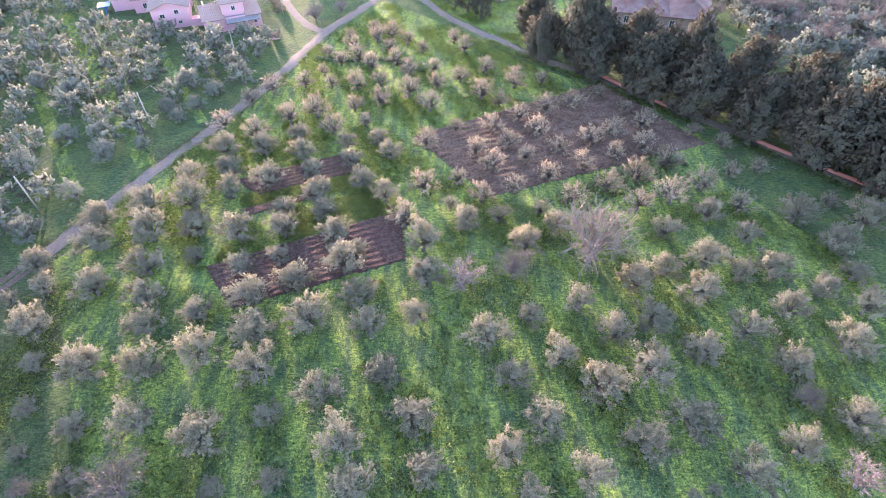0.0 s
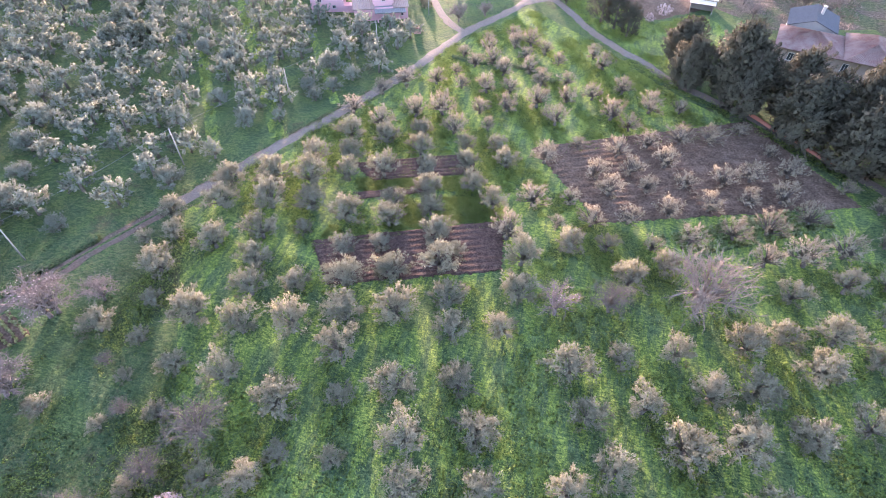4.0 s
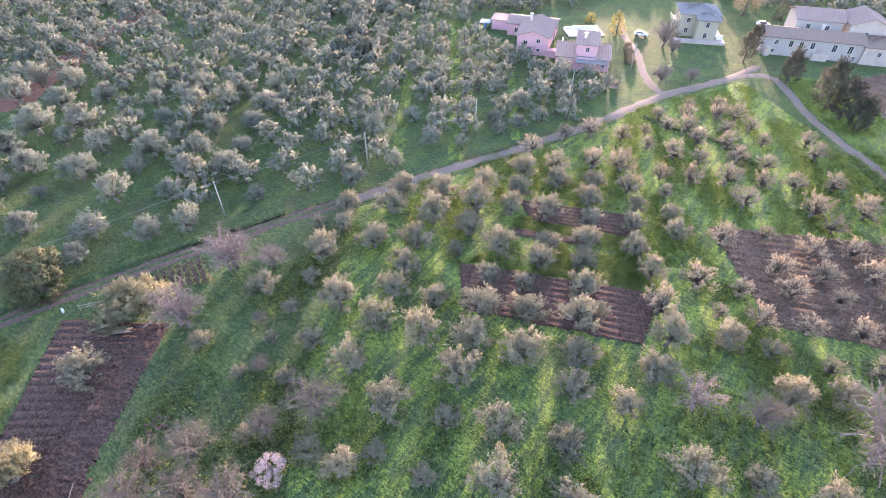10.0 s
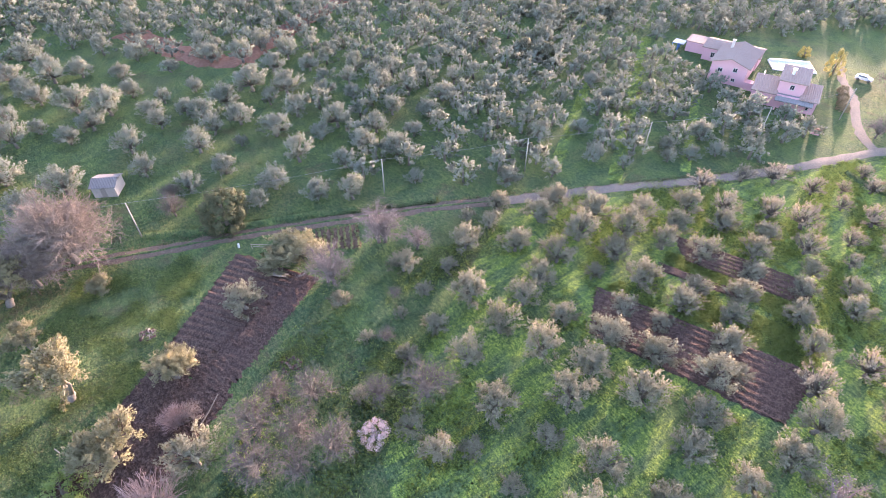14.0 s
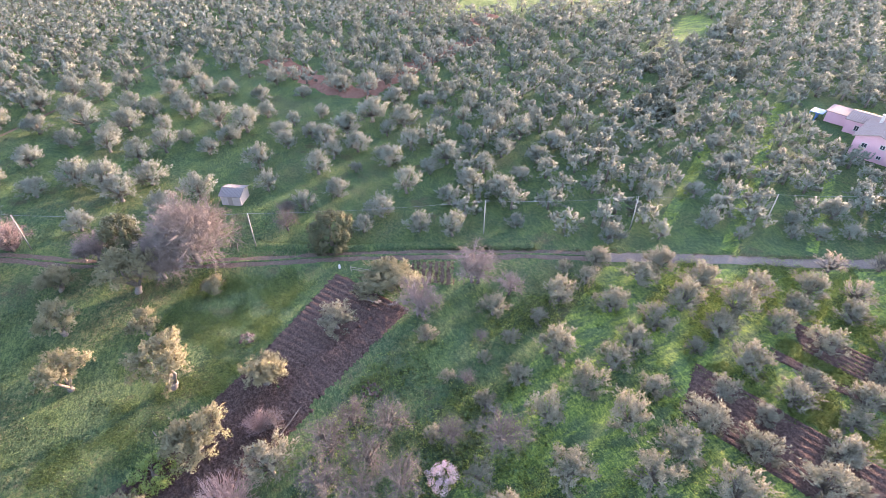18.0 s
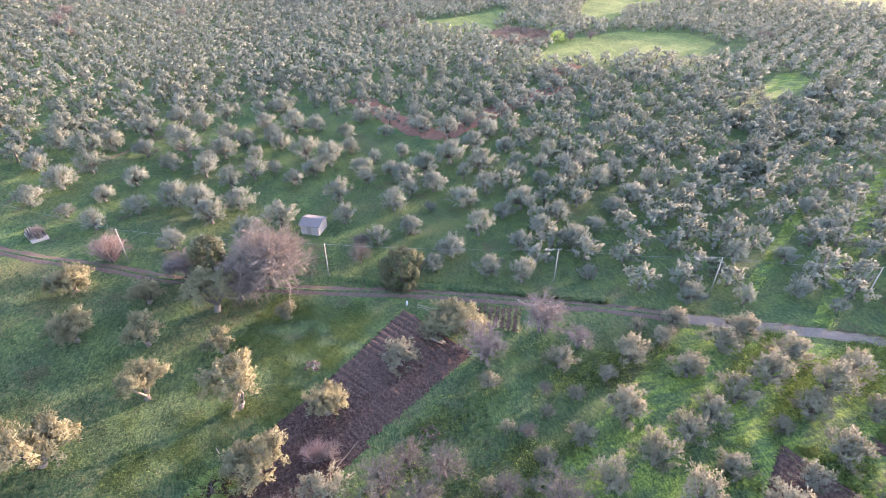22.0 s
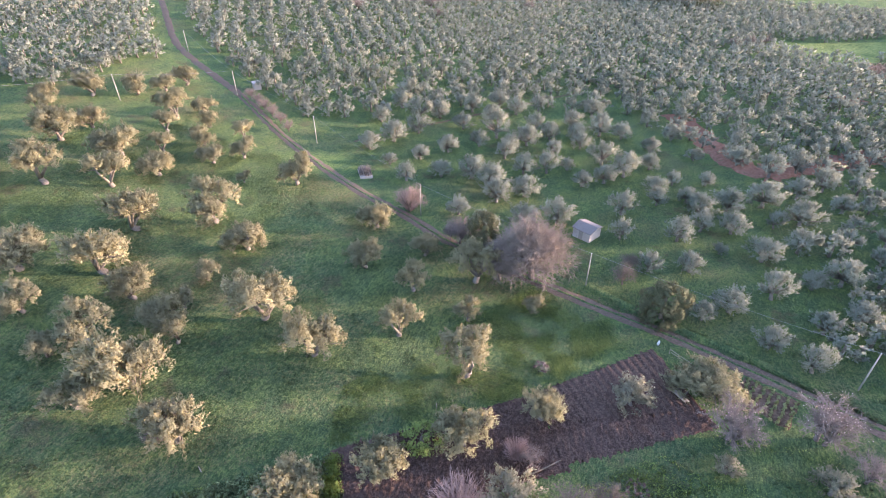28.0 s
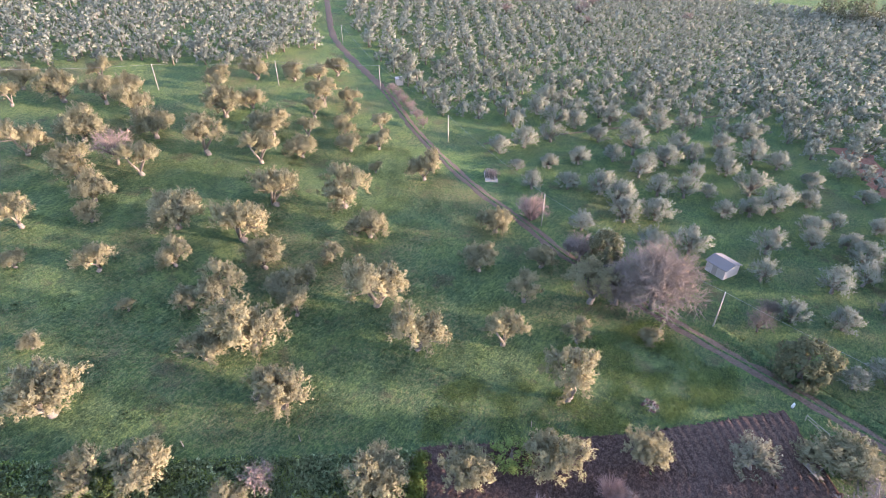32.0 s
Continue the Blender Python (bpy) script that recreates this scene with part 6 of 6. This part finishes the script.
# ---- low growth: weeds, crops, verges ----
def scatter(name, label, poly, count, mat, per=8, leaf=0.22, spread=0.25, tall=0.3, seed=1, patch=0.0, grain=0.12, category="weeds", upright=0.6, lanes=1.0):
    """Leafy tufts strewn over a stretch of ground; patch > 0 keeps only the tufts inside irregular patches; lanes < 1
    draws these out along the sun.
    """
    rng = np.random.default_rng(seed)
    xs, ys = [p[0] for p in poly], [p[1] for p in poly]
    pts = []
    tries = 0
    while len(pts) < count and tries < count * 12:
        tries += 1
        x, y = rng.uniform(min(xs), max(xs)), rng.uniform(min(ys), max(ys))
        if not inside(poly, x, y):
            continue
        u, w = (x * 0.924 + y * 0.383) * grain, (y * 0.924 - x * 0.383) * grain * lanes
        if patch and noise.noise(Vector((u, w, seed * 3.1))) + 0.35 * noise.noise(Vector((x * grain * 4, y * grain * 4, seed))) + rng.uniform(-0.2, 0.2) < patch:
            continue
        pts.append((x, y, lift(y)))
    p = np.repeat(np.array(pts), per, 0)
    off = rng.normal(size=(len(p), 2)) * spread
    p[:, :2] += off
    p[:, 2] += rng.uniform(0.02, tall, len(p)) * np.exp(-np.sum(off * off, axis=1) / (3 * spread * spread))
    v, f = leaves(rng, p, leaf, leaf * 0.5, 0.6)
    soft = np.concatenate([off / spread * 0.55, np.full((len(p), 1), upright)], 1) + rng.normal(size=(len(p), 3)) * 0.3
    soft /= np.linalg.norm(soft, axis=1)[:, None]
    return tagged(new(name, array_mesh(name, v, f, mat, np.repeat(soft, 3, 0))), label, category, kind="stuff")


UPPER = [(-57, 49), (-41, 86), (-27, 117), (-14, 138), (2, 124), (17, 107), (32, 93), (24, 90), (-6, 76), (4, 66), (-4, 60), (-34, 46)]
LOWER = [(-56, 46), (-34, 45), (-22, 41), (-4, 49), (4, 62), (12, 60), (24, 56), (48, 66), (62, 40), (40, 8), (0, 8), (-30, -8), (-44, 2), (-56, 18)]
MEADOW = [(-68, 5), (-37, -30), (-7, -66), (8, -100), (-60, -150), (-105, -110), (-102, -74), (-86, -36), (-76, -4)]
BEYOND = [(-82, -8), (-74, 18), (-66, 38), (-108, 84), (-140, 40), (-160, 0), (-150, -60), (-118, -80), (-96, -44)]
# orchard weeds stand in long patches along the sun, imitating its lit lanes
scatter("weeds", "yellow-green flowering weeds in sun-lane streaks under the olives", UPPER, 11500, WEED, 14, 0.29, 0.42, 0.18, 11, 0.05, 0.26, upright=0.8, lanes=0.3)
scatter("weeds", "yellow-green weeds in sun-lane streaks between the tree rows", LOWER, 9500, WEED, 13, 0.27, 0.42, 0.16, 12, 0.10, 0.2, upright=0.8, lanes=0.3)
scatter("grass_tufts", "dark green grass tufts under the olives", LOWER, 10000, CROP, 8, 0.24, 0.55, 0.16, 13, -0.1, 0.25)
scatter("grass_tufts", "dark green grass tufts on the sun-warmed meadow", MEADOW, 18000, CROP, 8, 0.24, 0.55, 0.16, 14, -0.1, 0.25)
scatter("dry_grass_tufts", "dry straw-coloured grass on the meadow", MEADOW, 6000, DRY_GRASS, 8, 0.12, 0.5, 0.14, 15, 0.14, 0.07)
scatter("weeds", "bright green weeds at the meadow edge", [(-70, 7), (-53, -9), (-38, -29), (-44, -33), (-62, -22), (-80, -10), (-77, -4)], 7500, MEADOW_WEED, 10, 0.17, 0.42, 0.12, 16, -0.02, 0.3, upright=1.0)
scatter("grass_tufts", "green grass tufts beyond the track", BEYOND, 9000, CROP, 5, 0.28, 0.4, 0.22, 17, 0.0)
scatter("weeds", "yellow-green weeds along the grove alleys", band([(-48, 70), (-92, 131)], 1.1), 900, WEED, 6, 0.32, 0.5, 0.25, 18, -0.1, 0.2)
scatter("weeds", "yellow-green weeds along the grove alleys", band([(-58, 64), (-82, 98)], 0.9), 350, WEED, 6, 0.32, 0.5, 0.25, 19, -0.1, 0.2)
scatter("weed_bank", "lush yellow-green weeds between ploughed strips", [(-31.5, 63.6), (-13.8, 68.8), (-12.4, 65.6), (-30.6, 60.8)], 1300, MEADOW_WEED, 12, 0.22, 0.35, 0.22, 20, -0.15, upright=0.9)
scatter("weed_bank", "lush yellow-green weeds between ploughed strips", [(-31, 59.0), (-9.5, 64.6), (-6.5, 60.6), (-9.5, 59.4), (-31.5, 49.5)], 2200, MEADOW_WEED, 12, 0.22, 0.35, 0.22, 21, -0.02, upright=0.9)
scatter("weed_bank", "lush yellow-green weeds by the orchard corner", [(4, 66), (12, 61.6), (20, 59), (14, 52), (2, 56)], 1100, MEADOW_WEED, 12, 0.2, 0.3, 0.22, 22, 0.0, upright=0.9)
scatter("bean_field", "dense dark green bean plants with yellow flowers", [(-36.6, -27.8), (-22.5, -45.6), (-8.0, -64.6), (3, -78), (10, -68), (-22, -24), (-28, -24.2)], 6000, BEAN, 14, 0.36, 0.24, 0.95, 23, category="crop")
scatter("bean_flowers", "yellow-green flowering plants in the bean field", [(-36.6, -27.8), (-22.5, -45.6), (-8.0, -64.6), (3, -78), (10, -68), (-22, -24), (-28, -24.2)], 1600, WEED, 12, 0.3, 0.3, 1.15, 24, 0.05, 0.2, "crop")
scatter("flower_row", "row of tall yellow-green flowering plants", band([(-36.6, -27.4), (-31.0, -24.6)], 0.8), 150, WEED, 22, 0.3, 0.3, 1.4, 25, category="crop")
scatter("verge_growth", "dark grass and dry stalks on the roadside bank", band([(-80.6, -2), (-75.4, 9.0), (-71.6, 20), (-67.0, 31), (-62.5, 41)], 0.8), 1400, CROP, 8, 0.26, 0.25, 0.5, 26)
scatter("verge_growth", "dry straw grass along the track", band([(-79.4, -6), (-74.0, 8.6), (-70.2, 19.2), (-66.8, 28.6), (-62.2, 40.0), (-52.2, 62), (-43.4, 81), (-35, 101)], 0.7), 1600, DRY_GRASS, 6, 0.22, 0.25, 0.25, 27)
scatter("verge_growth", "yellow-green weeds along the hedge lane", band([(10, 117), (20, 107.5), (30, 99), (40, 89.5), (50, 80.5), (60, 70.5), (72, 59)], 1.3), 2200, WEED, 7, 0.28, 0.3, 0.35, 28, -0.1)
scatter("scrub", "pale dry scrub and brush behind the hedge", [(80, 150), (130, 110), (190, 150), (150, 230), (90, 200)], 3200, SCRUB, 10, 0.4, 0.7, 1.2, 29, 0.0, 0.05, "scrub")
scatter("weeds", "yellow-green weeds between lane and fallow plot", [(-8, 148), (0, 134), (10, 122), (19, 113), (26, 116), (31, 140), (26, 146), (15, 137), (3, 151)], 2600, WEED, 14, 0.26, 0.42, 0.18, 63, -0.02, 0.14, upright=0.8)
scatter("scrub", "brown leafless scrub between the far meadows", BROWN_SCRUB, 1200, SCRUB, 10, 0.6, 1.0, 2.2, 61, category="scrub")
scatter("scrub", "pale dry scrub beside the fallow plot", [(38, 150), (60, 145), (80, 200), (38, 205)], 900, SCRUB, 9, 0.4, 0.6, 1.0, 30, 0.0, 0.06, "scrub")
tagged(new("bank", strip([(-80.8, -3), (-75.2, 9.2), (-71.4, 20.2), (-67.2, 31), (-62.8, 41)], (-1.2, -0.5, 0.3, 1.0), (-0.05, 0.42, 0.38, -0.05), "bank", GRASS, 0.12, 5, 0.8)), "low grassy bank along the track", "bank", kind="structure")
tagged(new("ditch_bank", strip([(-27, 108.6), (-21, 107.2), (-15, 108.2), (-9.5, 106.8), (-4, 103.0)], (-0.9, -0.3, 0.3, 0.9), (-0.05, 0.3, 0.25, -0.05), "ditch bank", GRASS, 0.3, 6, 0.5)), "low grassy bank of a field ditch", "bank", kind="structure")

scatter("verge_growth", "weeds along the field ditch", band([(-27, 108.6), (-21, 107.2), (-15, 108.2), (-9.5, 106.8), (-4, 103.0)], 0.7), 500, CROP, 9, 0.2, 0.25, 0.5, 62)

# bean rows beside the orchard
for k in range(6):
    a = Vector((15.8, 62.3, 0)).lerp(Vector((20.6, 60.0, 0)), k / 5)
    b = Vector((38.9, 75.6, 0)).lerp(Vector((41.4, 71.8, 0)), k / 5)
    scatter("bean_row", "straight row of dark green young bean plants", band([a[:2], b[:2]], 0.2), 200, BEAN, 16, 0.30, 0.15, 0.7, 31 + k, category="crop")


# cabbages in the bed by the track
def cabbage_mesh(seed):
    rng = np.random.default_rng(seed)
    v, f = leaves(rng, blob(rng, 26, (0, 0, 0.22), 0.28, 0.28, 0.2), 0.34, 0.24, 0.5, None, True)
    return array_mesh("cabbage", v, f, CABBAGE)


CABBAGES = [cabbage_mesh(k) for k in range(4)]
rng = random.Random(5)
for i in range(7):
    for j in range(11):
        a = Vector((-66.7, 20.9, 0)).lerp(Vector((-64.4, 26.3, 0)), i / 6)
        b = Vector((-62.6, 18.9, 0)).lerp(Vector((-59.2, 24.2, 0)), i / 6)
        p = a.lerp(b, j / 10)
        ob = new("cabbage_plant", CABBAGES[rng.randrange(4)])
        ob.matrix_world = Matrix.Translation((p.x + rng.gauss(0, 0.1), p.y + rng.gauss(0, 0.1), 0.06)) @ pose(0, 0, 0, 0, 0, rng.uniform(0, 360)) @ Matrix.Scale(rng.uniform(0.6, 0.85), 4)
        tagged(ob, "leafy yellow-green cabbage plant in the bed", "plant", "cabbages in the bed")

leafy("flowering_bush", "dense green bush with yellow flowers on the plot", -42.3, -18.4, 5.6, 2.2, MEADOW_WEED, 51, 3600, 0.0, leaf=0.24, category="shrub")
leafy("flowering_bush", "low green bush with yellow flowers on the plot", -39.2, -21.8, 3.6, 1.5, WEED, 52, 1800, 0.0, leaf=0.2, category="shrub")


# ---- heaps, wood and odd things ----
def heap(name, label, x, y, wide, tall, mats, seed, n=60):
    """A heap of crossing sticks and clods."""
    rng = np.random.default_rng(seed)
    ob = new(name)
    ob.matrix_world = Matrix.Translation(on_ground(x, y))
    for k, mat in enumerate(mats):
        s = Solid()
        for i in range(n):
            a, r = rng.uniform(0, 6.28), wide / 2 * math.sqrt(rng.uniform())
            c = Vector((math.cos(a) * r, math.sin(a) * r, tall * (1 - (r / (wide / 2)) ** 2) * rng.uniform(0.2, 1.0)))
            d = Vector((rng.normal(), rng.normal(), rng.normal() * 0.25)).normalized() * rng.uniform(0.08, 0.24) * wide
            s.tube([c - d, c + Vector((0, 0, 0.05)), c + d], [0.03, 0.026, 0.012], 4)
        part("stick_tangle", s.mesh("sticks", mat), ob)
    m = Solid()
    for i in range(18):
        a, r = rng.uniform(0, 6.28), wide / 2 * math.sqrt(rng.uniform())
        q = rng.uniform(0.12, 0.3)
        c = Vector((math.cos(a) * r, math.sin(a) * r, 0.0))
        m.tube([c - Vector((0, 0, 0.1)), c + Vector((0, 0, q * 0.5)), c + Vector((0.05, 0, q))], [q, q * 0.9, q * 0.3], 6)
    part("earth_base", m.mesh("clods", SOIL), ob)["kind"] = "stuff"
    tagged(ob, label, "heap")


heap("brush_heap", "low heap of brushwood and dark earth on grass", -44.6, 6.8, 2.6, 0.35, (ROSY_BARK,), 1, 24)
heap("brush_heap", "small heap of brown cuttings on the meadow", -59.6, -6.8, 2.2, 0.7, (WOOD,), 2, 40)
heap("brush_heap", "brown cuttings around the foot of a young olive", -63.6, -18.6, 1.9, 0.4, (WOOD,), 3, 30)
heap("brush_heap", "dark earth and cuttings by the track", -86.5, -25.6, 2.2, 0.4, (WOOD,), 4, 30)

wp = new("wood_pile")
wp.matrix_world = Matrix.Translation(on_ground(-103.5, -55.8)) @ pose(0, 0, 0, 0, 0, 35)
part("stone_base", Solid().box(-2.2, -1.4, -0.3, 2.2, 1.4, 0.45).mesh("stone base", STONE_WALL), wp)
rng2 = np.random.default_rng(8)
for k in range(16):
    y, z = -1.1 + (k % 6) * 0.42, 0.6 + (k // 6) * 0.3
    part("log", Solid().tube([(-1.9 + rng2.normal() * 0.3, y, z), (1.9 + rng2.normal() * 0.3, y + rng2.normal() * 0.15, z + 0.05)], [0.17, 0.12], 7).mesh("log", BARE_BARK, True), wp)
tagged(wp, "pile of grey logs on a stone base by the track", "wood pile")
plant_bare("bare cuttings heaped on the wood pile", "rosy", [(-103.2, -55.2, 3.6)], "cut_branch")

br = new("fallen_branch")
q = Solid().tube([(-44.9, -1.9, 0.9), (-43.6, -3.4, 0.5), (-42.6, -4.6, 0.3), (-41.4, -6.2, 0.15)], [0.06, 0.09, 0.11, 0.13], 6)
for a, b in (((-44.4, -2.6, 0.7), (-45.0, -2.9, 1.0)), ((-42.6, -4.6, 0.3), (-43.3, -5.2, 0.5)), ((-42.0, -5.4, 0.25), (-41.2, -4.8, 0.7))):
    q.tube([a, b], [0.05, 0.02], 5)
part("bough", q.mesh("bough", BARE_BARK, True), br)
tagged(br, "long pale fallen branch at the edge of the plot", "branch")

pl = new("plank")
pl.matrix_world = Matrix.Translation((-60.2, 11.6, 0.45)) @ pose(0, 0, 0, 0, 8, 55)
part("board", Solid().box(-1.3, -0.35, -0.04, 1.3, -0.02, 0.03).box(-1.25, 0.02, -0.04, 1.3, 0.36, 0.02).mesh("board", WOOD), pl)
tagged(pl, "grey weathered boards lying on the ploughed plot", "boards")

sack = new("white_sack")
sack.matrix_world = Matrix.Translation((-69.8, 8.8, 0))
part("body", Solid().tube([(0, 0, -0.05), (0.03, 0, 0.3), (0, 0.04, 0.7), (0.02, 0, 0.95)], [0.17, 0.2, 0.16, 0.05], 9).mesh("sack", WHITE_PAINT, True), sack)
tagged(sack, "white plastic sack on a stake by the plot corner", "sack")


def post(x, y, h=1.1, mat=WOOD):
    ob = new("fence_post")
    ob.matrix_world = Matrix.Translation(on_ground(x, y)) @ pose(0, 0, 0, (x * 7) % 9 - 4, (y * 5) % 9 - 4, 0)
    part("stake", Solid().tube([(0, 0, -0.3), (0, 0, h)], [0.07, 0.05], 6).mesh("stake", mat), ob)
    tagged(ob, "short weathered wooden fence post in the grass", "post", "fence posts")


for x, y in ((-47.8, -18.4), (-29.6, -40.4), (-21.1, -50.8), (-68.4, 10.4), (-66.6, 12.8), (-64.6, 15.4)):
    post(x, y)
for a, b, z in (((-68.4, 10.4), (-66.6, 12.8), 0.9), ((-66.6, 12.8), (-64.6, 15.4), 0.85), ((-68.3, 10.6), (-65.4, 14.4), 0.45)):
    rail = new("fence_rail", Solid().tube([(*a, z), (*b, z + 0.05)], [0.05, 0.045], 5).mesh("rail", WOOD))
    tagged(rail, "grey wooden rail between two posts", "rail", "fence rails")

# low red wall beside the hedge lane
for name, line in (("hedge_wall", [(32.5, 100.8), (38.3, 94.0), (44.2, 87.9)]), ("hedge_wall", [(52.6, 80.6), (60.5, 73.0), (69.9, 64.2), (84, 51)])):
    tagged(new(name, strip(line, (-0.3, -0.25, 0.25, 0.3), (-0.1, 0.5, 0.55, -0.1), "red wall", RED_WALL, 0.03, 7, 1.0)), "low red brick edging wall below the cypresses", "wall", kind="structure")
